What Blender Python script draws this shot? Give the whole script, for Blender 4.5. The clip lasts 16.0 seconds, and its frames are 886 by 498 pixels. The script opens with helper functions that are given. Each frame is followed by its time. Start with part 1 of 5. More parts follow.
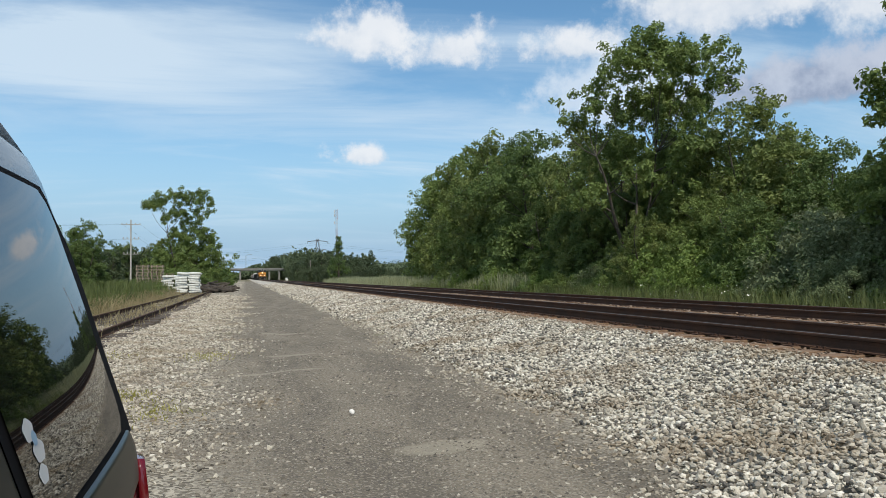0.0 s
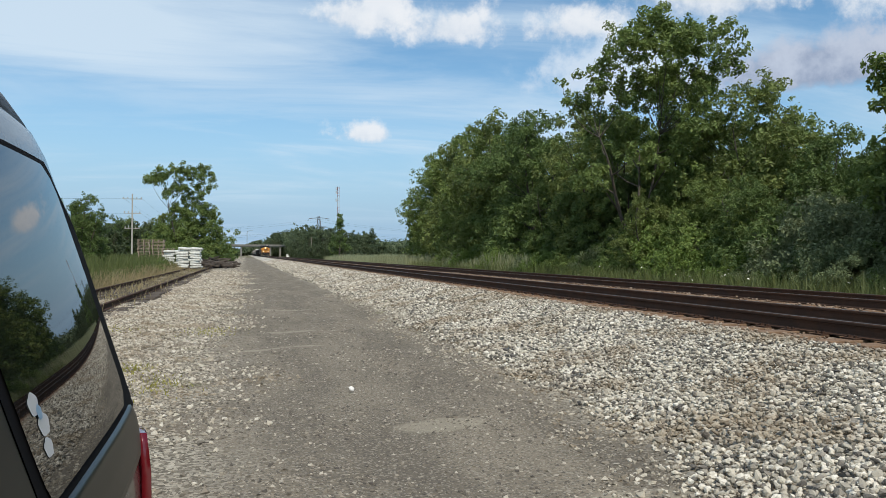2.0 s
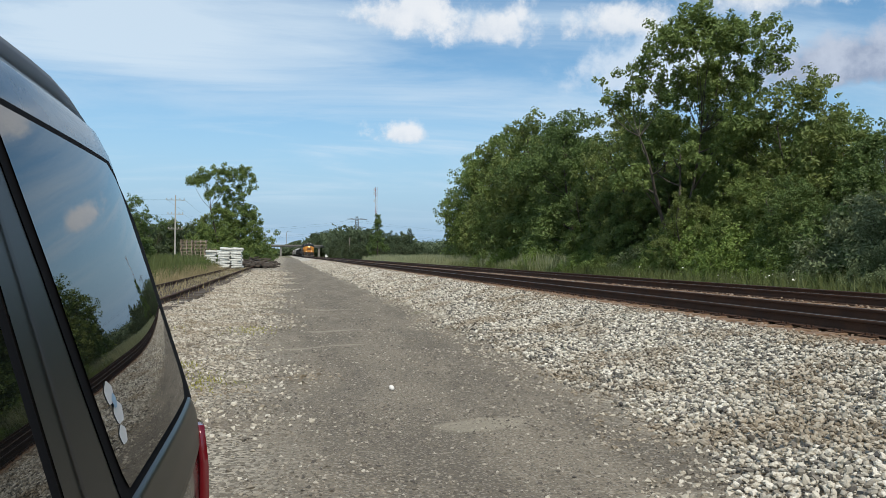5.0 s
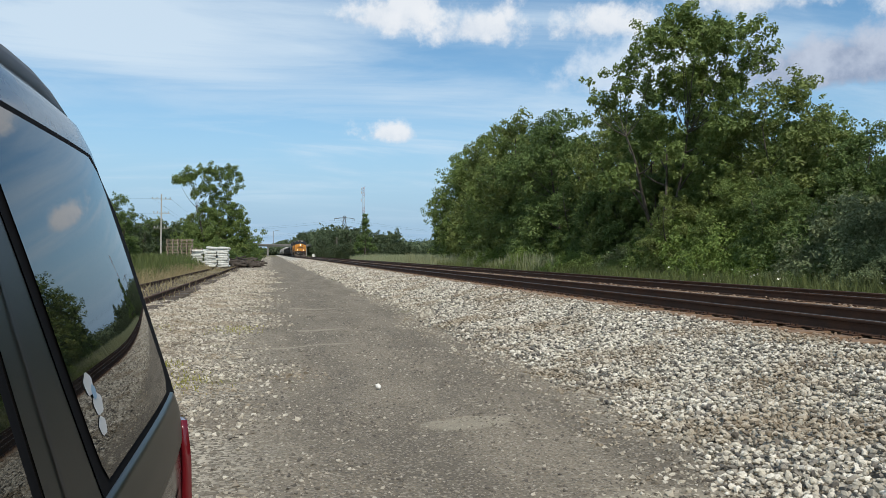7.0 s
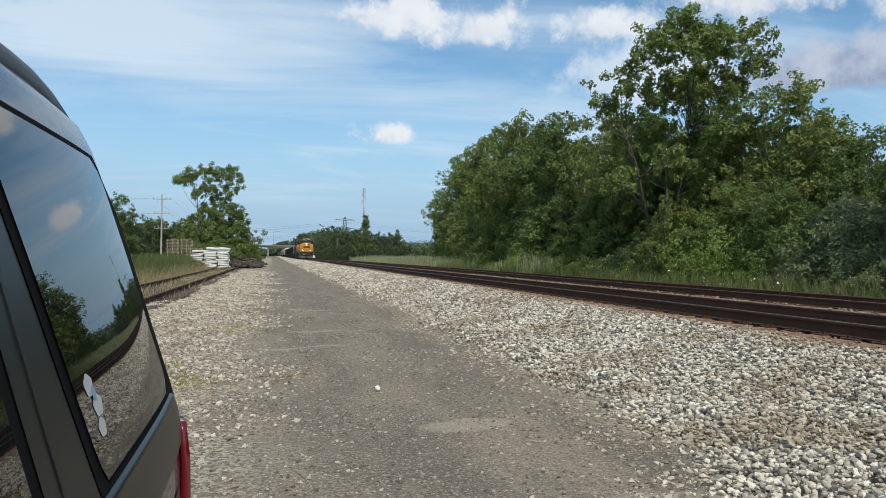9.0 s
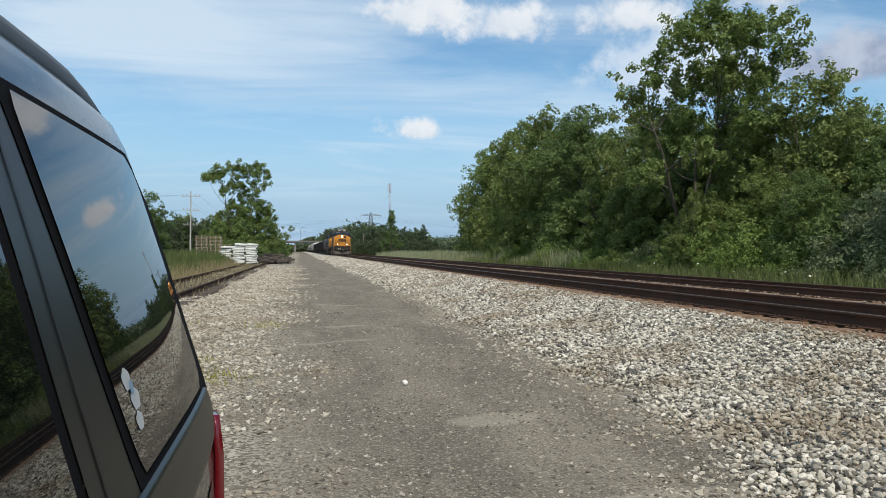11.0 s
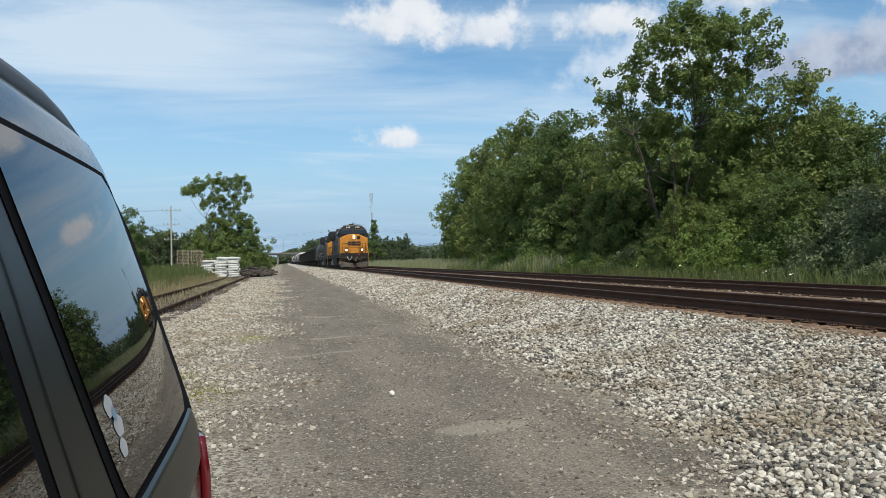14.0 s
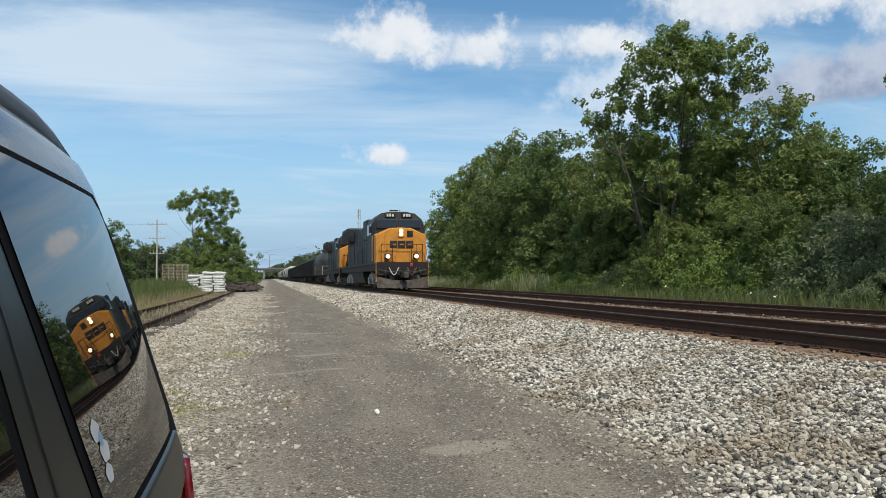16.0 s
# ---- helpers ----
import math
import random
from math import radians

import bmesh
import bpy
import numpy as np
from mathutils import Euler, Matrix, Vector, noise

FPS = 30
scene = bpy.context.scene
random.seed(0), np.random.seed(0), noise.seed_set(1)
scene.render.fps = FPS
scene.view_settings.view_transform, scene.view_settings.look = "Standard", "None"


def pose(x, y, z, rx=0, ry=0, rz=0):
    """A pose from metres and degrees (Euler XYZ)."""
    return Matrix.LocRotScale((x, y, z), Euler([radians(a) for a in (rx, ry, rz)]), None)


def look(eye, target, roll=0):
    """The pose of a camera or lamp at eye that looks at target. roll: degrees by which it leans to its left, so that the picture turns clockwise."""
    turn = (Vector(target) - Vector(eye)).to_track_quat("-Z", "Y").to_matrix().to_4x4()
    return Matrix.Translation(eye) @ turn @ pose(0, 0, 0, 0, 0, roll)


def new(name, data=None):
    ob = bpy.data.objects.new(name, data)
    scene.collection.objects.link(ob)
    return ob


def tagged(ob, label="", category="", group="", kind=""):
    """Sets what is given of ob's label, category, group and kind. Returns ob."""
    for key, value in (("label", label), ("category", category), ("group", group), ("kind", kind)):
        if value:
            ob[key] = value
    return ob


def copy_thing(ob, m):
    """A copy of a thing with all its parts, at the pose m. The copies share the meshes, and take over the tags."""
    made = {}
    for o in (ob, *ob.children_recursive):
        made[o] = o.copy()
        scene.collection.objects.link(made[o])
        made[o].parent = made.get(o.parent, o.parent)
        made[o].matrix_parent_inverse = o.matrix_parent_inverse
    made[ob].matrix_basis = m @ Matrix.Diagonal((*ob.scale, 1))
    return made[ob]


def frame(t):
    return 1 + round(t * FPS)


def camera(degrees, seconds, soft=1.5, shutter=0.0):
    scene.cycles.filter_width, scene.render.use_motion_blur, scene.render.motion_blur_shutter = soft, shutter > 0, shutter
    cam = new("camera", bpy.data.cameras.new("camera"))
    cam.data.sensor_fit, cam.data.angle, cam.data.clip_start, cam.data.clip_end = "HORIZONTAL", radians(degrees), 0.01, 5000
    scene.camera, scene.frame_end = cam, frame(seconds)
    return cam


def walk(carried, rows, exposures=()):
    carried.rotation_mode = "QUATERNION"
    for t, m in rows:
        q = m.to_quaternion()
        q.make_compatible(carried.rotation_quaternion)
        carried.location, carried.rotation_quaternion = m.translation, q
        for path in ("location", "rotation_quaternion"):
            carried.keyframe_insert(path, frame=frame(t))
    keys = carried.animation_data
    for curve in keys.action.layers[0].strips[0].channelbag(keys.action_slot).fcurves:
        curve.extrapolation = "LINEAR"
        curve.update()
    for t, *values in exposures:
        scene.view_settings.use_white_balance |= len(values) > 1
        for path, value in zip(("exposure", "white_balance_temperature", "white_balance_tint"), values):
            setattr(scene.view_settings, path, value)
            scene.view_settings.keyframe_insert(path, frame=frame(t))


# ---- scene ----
LENS = 61.1
cam = camera(LENS, 16.0, soft=0.8)
PATH = [  # seconds, x, y, z, pitch + 90, roll, yaw
    (0, -0.000, -0.000, 1.350, 92.11, 0.55, -14.75),
    (0.5, 0.002, -0.001, 1.347, 92.11, 0.57, -14.67),
    (1, 0.006, -0.012, 1.350, 91.23, 0.11, -14.27),
    (1.5, -0.003, 0.004, 1.353, 91.15, -0.14, -14.10),
    (2, -0.003, -0.002, 1.353, 90.51, -0.33, -14.69),
    (2.5, -0.004, 0.004, 1.351, 90.65, -0.59, -14.97),
    (3, -0.007, -0.000, 1.354, 90.16, -0.61, -15.44),
    (3.5, -0.030, 0.001, 1.358, 90.17, 0.39, -12.61),
    (4, -0.051, -0.024, 1.368, 90.95, -0.21, -11.27),
    (4.5, -0.036, -0.035, 1.354, 90.42, -0.57, -11.54),
    (5, -0.030, -0.009, 1.347, 90.52, -0.39, -11.84),
    (5.2, -0.025, -0.026, 1.343, 90.54, -0.28, -12.48),
    (7.5, -0.023, -0.014, 1.338, 90.50, -0.52, -12.88),
    (8, -0.023, -0.019, 1.339, 90.61, -0.71, -12.92),
    (10.5, -0.027, -0.015, 1.340, 90.53, -0.51, -11.80),
    (11, -0.029, -0.016, 1.339, 90.21, -0.42, -10.79),
    (11.5, -0.028, -0.011, 1.338, 89.92, -0.13, -10.19),
    (12, -0.032, -0.008, 1.346, 90.16, -0.24, -10.48),
    (12.5, -0.028, -0.019, 1.348, 90.29, -0.16, -11.22),
    (13, -0.032, -0.017, 1.352, 90.50, 0.04, -11.43),
    (13.5, -0.027, -0.016, 1.347, 90.46, 1.03, -11.77),
    (14, -0.030, -0.008, 1.347, 90.81, 1.11, -12.06),
    (14.5, -0.032, -0.012, 1.354, 91.07, 1.03, -12.12),
    (15, -0.035, -0.007, 1.354, 91.46, 0.72, -12.18),
    (15.5, -0.035, -0.012, 1.358, 91.93, 0.42, -12.62),
    (16, -0.034, -0.019, 1.360, 92.13, 0.36, -13.06),
]
walk(cam, [(t, pose(x, y, z, rx, ry, rz)) for t, x, y, z, rx, ry, rz in PATH])

# ---- world, sun ----
SUN_DIR = Vector((0.06, -0.78, 1.08)).normalized()
world = bpy.data.worlds.new("world")
scene.world = world
world.use_nodes = True
scene.view_settings.exposure = 0.0


class Nodes:
    """Short hand for wiring a node tree."""

    def __init__(self, tree):
        self.tree = tree
        tree.nodes.clear()

    def add(self, kind, **values):
        node = self.tree.nodes.new(kind)
        for key, value in values.items():
            if key in node.inputs.keys():
                self.put(node.inputs[key], value)
        return node

    def put(self, socket, value):
        if isinstance(value, bpy.types.NodeSocket):
            self.tree.links.new(value, socket)
        else:
            socket.default_value = value

    def math(self, op, a, b=0.0, c=0.0, clamp=False):
        node = self.tree.nodes.new("ShaderNodeMath")
        node.operation, node.use_clamp = op, clamp
        for i, v in enumerate((a, b, c)):
            self.put(node.inputs[i], v)
        return node.outputs[0]

    def mix(self, f, a, b, blend="MIX"):
        node = self.tree.nodes.new("ShaderNodeMix")
        node.data_type, node.blend_type = "RGBA", blend
        self.put(node.inputs[0], f)
        self.put(node.inputs[6], a if isinstance(a, bpy.types.NodeSocket) else (*a, 1))
        self.put(node.inputs[7], b if isinstance(b, bpy.types.NodeSocket) else (*b, 1))
        return node.outputs[2]

    def ramp(self, fac, stops):
        node = self.tree.nodes.new("ShaderNodeValToRGB")
        self.put(node.inputs[0], fac)
        els = node.color_ramp.elements
        while len(els) < len(stops):
            els.new(0.5)
        for e, (p, c) in zip(els, stops):
            e.position = p
            e.color = (*c, 1) if isinstance(c, tuple) else (c, c, c, 1)
        return node.outputs[0]

    def noise(self, vec, scale, detail=4.0, rough=0.55, distort=0.0):
        node = self.tree.nodes.new("ShaderNodeTexNoise")
        if vec is not None:
            self.put(node.inputs["Vector"], vec)
        node.inputs["Scale"].default_value = scale
        node.inputs["Detail"].default_value = detail
        node.inputs["Roughness"].default_value = rough
        node.inputs["Distortion"].default_value = distort
        return node.outputs["Fac"]

    def smooth(self, x, lo, hi):
        node = self.tree.nodes.new("ShaderNodeMapRange")
        node.interpolation_type = "SMOOTHSTEP"
        for i, v in enumerate((x, lo, hi, 0.0, 1.0)):
            self.put(node.inputs[i], v)
        return node.outputs[0]


def build_sky():
    n = Nodes(world.node_tree)
    sky = n.add("ShaderNodeTexSky")
    sky.sky_type, sky.sun_disc = "NISHITA", False
    sky.sun_elevation = math.asin(SUN_DIR.z)
    sky.sun_rotation = math.atan2(SUN_DIR.x, SUN_DIR.y)
    sky.air_density, sky.dust_density, sky.ozone_density = 1.0, 0.6, 1.5
    co = n.add("ShaderNodeTexCoord").outputs["Generated"]
    sep = n.add("ShaderNodeSeparateXYZ", Vector=co)
    x, y, z = sep.outputs
    az = n.math("MULTIPLY", n.math("ARCTAN2", x, y), 57.29578)
    el = n.math("MULTIPLY", n.math("ARCSINE", z), 57.29578)
    # thin high cloud, drawn out in streaks on a flat layer
    flat = n.math("ADD", n.math("MAXIMUM", z, 0.0), 0.09)
    comb = n.add("ShaderNodeCombineXYZ", X=n.math("DIVIDE", x, flat), Y=n.math("DIVIDE", y, flat), Z=0.3)
    turn = n.add("ShaderNodeMapping", Vector=comb.outputs[0])
    turn.inputs["Rotation"].default_value = (0, 0, radians(68))
    turn.inputs["Scale"].default_value = (0.55, 1.5, 1.0)
    streak = n.noise(turn.outputs[0], 0.9, 9, 0.6, 0.7)
    broad = n.noise(comb.outputs[0], 0.32, 4, 0.5)
    veil = n.math("MULTIPLY", n.smooth(streak, 0.40, 0.74), n.smooth(broad, 0.34, 0.62))
    left = n.math("MULTIPLY", n.smooth(az, 14.0, -16.0), n.smooth(el, 9.0, 14.0))
    veil = n.math("ADD", n.math("MULTIPLY", veil, 0.82), n.math("MULTIPLY", left, n.math("MULTIPLY", n.smooth(streak, 0.25, 0.62), 0.85)), clamp=True)
    low = n.smooth(el, 9.0, 0.0)
    deep = n.add("ShaderNodeHueSaturation", Hue=0.492, Saturation=1.20, Value=1.36, Fac=1.0, Color=sky.outputs[0])
    base = n.mix(n.math("MULTIPLY", veil, 0.86), n.mix(n.math("MULTIPLY", n.smooth(el, 13.0, 0.0), 0.9), deep.outputs[0], (2.75, 4.7, 7.1)), (6.6, 7.9, 9.1))
    # heaped clouds: azimuth, elevation, half width, half height, softness
    broadlump = n.noise(co, 9.5, 3, 0.5)
    warp = n.noise(co, 24.0, 7, 0.62)
    fine = n.noise(co, 75.0, 5, 0.6)
    lump = n.math("ADD", n.math("ADD", n.math("MULTIPLY", n.math("SUBTRACT", broadlump, 0.5), 2.2), n.math("MULTIPLY", n.math("SUBTRACT", warp, 0.5), 2.8)), n.math("MULTIPLY", n.math("SUBTRACT", fine, 0.5), 0.9))
    colour = base
    for a, e, wa, we, dark in CLOUDS:
        dx = n.math("DIVIDE", n.math("SUBTRACT", az, a), wa)
        dy = n.math("DIVIDE", n.math("SUBTRACT", el, e), we)
        flatter = n.math("MULTIPLY", n.math("MINIMUM", dy, 0.0), 0.9)
        dy2 = n.math("ADD", dy, flatter)
        r = n.math("SQRT", n.math("ADD", n.math("MULTIPLY", dx, dx), n.math("MULTIPLY", dy2, dy2)))
        d = n.math("ADD", n.math("SUBTRACT", 1.0, r), n.math("MULTIPLY", lump, 0.42 if we > 2.6 else 0.72))
        cover = n.smooth(d, -0.10, 0.45 if we > 2.6 else 0.70)
        shade = n.smooth(n.math("ADD", dy, n.math("MULTIPLY", lump, 1.1)), -0.9, 0.75)
        tone = n.mix(shade, dark, (5.3, 5.9, 7.1) if dark == DARK else (6.4, 7.5, 8.8) if dark == VEIL else (8.5, 8.8, 9.2))
        colour = n.mix(n.math("MULTIPLY", cover, 0.92), colour, tone)
    bg = n.add("ShaderNodeBackground", Color=colour, Strength=0.1)
    out = n.add("ShaderNodeOutputWorld")
    n.put(out.inputs[0], bg.outputs[0])


VEIL = (6.0, 7.2, 8.6)
GREY, PALE, DARK = (5.4, 5.9, 6.9), (6.7, 7.4, 8.3), (2.7, 3.3, 4.7)
CLOUDS = [(28.0, 13.0, 7.0, 3.6, VEIL), (8.8, 17.7, 4.8, 2.6, PALE), (15.2, 16.9, 4.6, 2.4, PALE), (9.0, 9.1, 2.6, 1.1, PALE),
          (24.6, 16.7, 4.4, 1.9, PALE), (36.5, 19.5, 9.0, 5.6, PALE), (46.5, 19.0, 9.0, 6.0, PALE), (41.5, 12.8, 9.0, 2.7, DARK), (51.0, 13.2, 8.0, 2.8, DARK),
          (-62, 22, 12, 4, PALE), (75, 25, 16, 6, GREY), (140, 28, 20, 7, PALE), (-130, 30, 18, 6, PALE)]
build_sky()
sun = new("sun", bpy.data.lights.new("sun", "SUN"))
sun.data.energy, sun.data.angle, sun.data.color = 3.6, radians(0.6), (1.0, 0.918, 0.79)
sun.matrix_world = look(SUN_DIR * 50, (0, 0, 0))


# ---- materials ----
def material(name):
    m = bpy.data.materials.new(name)
    m.use_nodes = True
    return m, Nodes(m.node_tree)


def finish(n, colour, rough=0.8, metal=0.0, bump=None, strength=0.3, distance=0.02, spec=0.5, emit=None, power=0.0, coat=0.0):
    b = n.add("ShaderNodeBsdfPrincipled")
    n.put(b.inputs["Base Color"], colour if isinstance(colour, bpy.types.NodeSocket) else (*colour, 1))
    n.put(b.inputs["Roughness"], rough)
    b.inputs["Metallic"].default_value = metal
    b.inputs["Specular IOR Level"].default_value = spec
    b.inputs["Coat Weight"].default_value = coat
    b.inputs["Coat Roughness"].default_value = 0.03
    if emit:
        b.inputs["Emission Color"].default_value = (*emit, 1)
        b.inputs["Emission Strength"].default_value = power
    if bump is not None:
        k = n.add("ShaderNodeBump", Strength=strength, Distance=distance)
        n.put(k.inputs["Height"], bump)
        n.put(b.inputs["Normal"], k.outputs[0])
    out = n.add("ShaderNodeOutputMaterial")
    n.put(out.inputs[0], b.outputs[0])
    return b


def place(n):
    return n.add("ShaderNodeNewGeometry").outputs["Position"]


def worn(name, colour, dirt, rough=0.6, metal=0.0, scale=3.0, amount=0.5, coat=0.0, spec=0.5, bump=0.15):
    """Paint, wood or metal with dirt at two scales."""
    m, n = material(name)
    co = n.add("ShaderNodeTexCoord").outputs["Object"]
    big, small = n.noise(co, scale, 5, 0.6), n.noise(co, scale * 14, 4, 0.6)
    mask = n.math("MULTIPLY", n.smooth(n.math("ADD", n.math("MULTIPLY", big, 0.7), n.math("MULTIPLY", small, 0.3)), 0.38, 0.68), amount)
    c = n.mix(mask, colour, dirt)
    r = n.math("ADD", rough, n.math("MULTIPLY", mask, 0.25), clamp=True)
    finish(n, c, r, metal, small, bump, 0.01, spec, coat=coat)
    return m


def plain(name, colour, rough=0.5, metal=0.0, spec=0.5, emit=None, power=0.0, coat=0.0):
    m, n = material(name)
    co = n.add("ShaderNodeTexCoord").outputs["Object"]
    c = n.mix(n.math("MULTIPLY", n.noise(co, 9.0, 5), 0.35), colour, tuple(0.6 * v for v in colour))
    finish(n, c, rough, metal, spec=spec, emit=emit, power=power, coat=coat)
    return m


def leaf_material(name, low, high, back):
    m, n = material(name)
    rnd = n.add("ShaderNodeNewGeometry").outputs["Random Per Island"]
    obj = n.add("ShaderNodeObjectInfo").outputs["Random"]
    patch = n.noise(place(n), 0.45, 3)
    f = n.math("ADD", n.math("MULTIPLY", rnd, 0.55), n.math("MULTIPLY", n.smooth(patch, 0.3, 0.7), 0.45))
    c = n.mix(f, low, high)
    c = n.mix(n.math("MULTIPLY", obj, 0.35), c, back)
    d = n.add("ShaderNodeBsdfPrincipled", Roughness=0.55)
    n.put(d.inputs["Base Color"], c)
    d.inputs["Specular IOR Level"].default_value = 0.3
    t = n.add("ShaderNodeBsdfTranslucent")
    n.put(t.inputs[0], n.mix(0.5, c, high))
    mx = n.add("ShaderNodeMixShader")
    mx.inputs[0].default_value = 0.33
    n.put(mx.inputs[1], d.outputs[0])
    n.put(mx.inputs[2], t.outputs[0])
    out = n.add("ShaderNodeOutputMaterial")
    n.put(out.inputs[0], mx.outputs[0])
    return m


def ground_material():
    """Grey dirt lane between gravel, weeds and rough grass, by distance from the track."""
    m, n = material("dirt_and_gravel")
    p = place(n)
    x, y, z = n.add("ShaderNodeSeparateXYZ", Vector=p).outputs
    wob = n.math("MULTIPLY", n.math("SUBTRACT", n.noise(p, 0.55, 5, 0.6), 0.5), 1.5)
    wob = n.math("ADD", wob, n.math("MULTIPLY", n.math("SUBTRACT", n.noise(p, 4.0, 4, 0.6), 0.5), 0.5))
    xw = n.math("ADD", x, wob)
    grit = n.noise(p, 55.0, 4, 0.7)
    vor = n.add("ShaderNodeTexVoronoi", Vector=p, Scale=42.0)
    cell = n.add("ShaderNodeSeparateColor", Color=vor.outputs["Color"]).outputs[0]
    stretch = n.add("ShaderNodeMapping", Vector=p)
    stretch.inputs["Scale"].default_value = (0.8, 0.22, 1)
    blot = n.noise(stretch.outputs[0], 1.4, 6, 0.62)
    dirt = n.mix(n.smooth(blot, 0.36, 0.66), (0.145, 0.124, 0.094), (0.232, 0.200, 0.150))
    ruts = n.noise(stretch.outputs[0], 5.0, 5, 0.6)
    dirt = n.mix(n.math("MULTIPLY", n.smooth(ruts, 0.55, 0.75), 0.5), dirt, (0.33, 0.29, 0.22))
    dirt = n.mix(n.math("MULTIPLY", n.smooth(grit, 0.35, 0.75), 0.55), dirt, (0.10, 0.095, 0.085))
    fleck = n.add("ShaderNodeTexVoronoi", Vector=p, Scale=70.0)
    speck = n.add("ShaderNodeSeparateColor", Color=fleck.outputs["Color"]).outputs[1]
    dirt = n.mix(n.math("MULTIPLY", n.smooth(speck, 0.72, 0.92), 0.55), dirt, (0.36, 0.33, 0.27))
    dirt = n.mix(n.math("MULTIPLY", n.smooth(speck, 0.3, 0.05), 0.6), dirt, (0.07, 0.065, 0.055))
    gravel = n.mix(n.smooth(cell, 0.1, 0.9), (0.11, 0.096, 0.073), (0.47, 0.43, 0.345))
    gravel = n.mix(n.math("MULTIPLY", n.smooth(n.noise(p, 1.1, 4), 0.45, 0.7), 0.6), gravel, (0.16, 0.125, 0.09))
    weed = n.smooth(n.math("ADD", n.noise(p, 0.8, 4), n.math("MULTIPLY", n.noise(p, 16.0, 3), 0.25)), 0.74, 0.84)
    gravel = n.mix(n.math("MULTIPLY", weed, 0.7), gravel, (0.15, 0.16, 0.04))
    # dried puddle marks
    for a, b, ra, rb in ((1.55, 6.0, 0.42, 0.24), (0.45, 11.3, 0.75, 0.10), (0.75, 13.4, 0.5, 0.16), (0.95, 19.2, 0.7, 0.3), (2.1, 3.9, 0.5, 0.2)):
        ex = n.math("DIVIDE", n.math("SUBTRACT", n.math("ADD", x, n.math("MULTIPLY", wob, 0.16)), a), ra)
        ey = n.math("DIVIDE", n.math("SUBTRACT", n.math("ADD", y, n.math("MULTIPLY", wob, 0.25)), b), rb)
        mark = n.smooth(n.math("ADD", n.math("MULTIPLY", ex, ex), n.math("MULTIPLY", ey, ey)), 1.2, 0.5)
        dirt = n.mix(n.math("MULTIPLY", mark, 0.55), dirt, (0.33, 0.30, 0.23))
    lane = n.math("MULTIPLY", n.smooth(xw, -1.0, 0.35), n.smooth(xw, 3.3, 2.6))
    # far off the lane turns darker and the left gravel narrows
    c = n.mix(lane, gravel, dirt)
    soil = n.mix(n.noise(p, 3.0, 5), (0.075, 0.085, 0.03), (0.19, 0.17, 0.075))
    off = n.math("MAXIMUM", n.smooth(xw, -5.2, -6.2), n.smooth(xw, 14.0, 15.0))
    off = n.math("MAXIMUM", off, n.math("MULTIPLY", n.smooth(y, 300.0, 420.0), 0.6))
    c = n.mix(off, c, soil)
    h = n.math("ADD", n.math("ADD", n.math("MULTIPLY", grit, 0.6), n.math("MULTIPLY", n.noise(p, 9.0, 5, 0.6), 1.6)), n.math("MULTIPLY", vor.outputs["Distance"], -0.9))
    finish(n, c, 0.93, 0, h, 0.55, 0.02, 0.2)
    return m


def pebble_material():
    m, n = material("lane_pebble")
    rnd = n.add("ShaderNodeNewGeometry").outputs["Random Per Island"]
    c = n.ramp(rnd, [(0.0, (0.06, 0.055, 0.05)), (0.35, (0.14, 0.125, 0.10)), (0.75, (0.27, 0.24, 0.19)), (1.0, (0.52, 0.48, 0.40))])
    finish(n, n.mix(n.math("MULTIPLY", n.noise(place(n), 120.0, 3), 0.4), c, (0.16, 0.14, 0.11)), 0.9, 0, spec=0.25)
    return m


def stone_material(name, bed=False, soil=0.0):
    m, n = material(name)
    rnd = n.add("ShaderNodeNewGeometry").outputs["Random Per Island"]
    obj = n.add("ShaderNodeObjectInfo").outputs["Random"]
    p = place(n)
    x, y, z = n.add("ShaderNodeSeparateXYZ", Vector=p).outputs
    r = n.math("FRACT", n.math("ADD", rnd, obj))
    c = n.ramp(r, [(0.0, (0.06, 0.06, 0.06)), (0.15, (0.17, 0.158, 0.138)), (0.36, (0.36, 0.336, 0.28)), (0.68, (0.58, 0.540, 0.445)), (1.0, (0.78, 0.745, 0.65))])
    grain = n.noise(p, 90.0, 4, 0.7)
    c = n.mix(n.math("MULTIPLY", n.smooth(grain, 0.4, 0.7), 0.35), c, (0.20, 0.18, 0.15))
    tan = n.smooth(n.math("ADD", n.noise(p, 0.9, 4), n.math("MULTIPLY", n.noise(p, 9.0, 3), 0.3)), 0.60, 0.85)
    c = n.mix(n.math("MULTIPLY", tan, 0.68), c, (0.23, 0.175, 0.11))
    if bed:
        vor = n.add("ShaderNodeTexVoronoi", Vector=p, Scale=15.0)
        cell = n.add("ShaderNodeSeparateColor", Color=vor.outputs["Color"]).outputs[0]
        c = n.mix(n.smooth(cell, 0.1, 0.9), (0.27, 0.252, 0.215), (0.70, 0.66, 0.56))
        # cell rims darkened: the shade in gaps between stones is put into the colour
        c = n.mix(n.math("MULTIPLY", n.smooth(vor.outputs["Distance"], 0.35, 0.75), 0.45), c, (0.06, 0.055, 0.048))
    c = n.mix(soil, c, (0.25, 0.205, 0.14))
    rust = n.math("MULTIPLY", n.smooth(n.math("ADD", x, n.math("MULTIPLY", n.noise(p, 2.5, 4), 1.0)), 6.35, 6.9), 0.75)
    c = n.mix(rust, c, (0.17, 0.105, 0.065))
    finish(n, c, 0.9, 0, grain, 0.4, 0.01, 0.25)
    return m


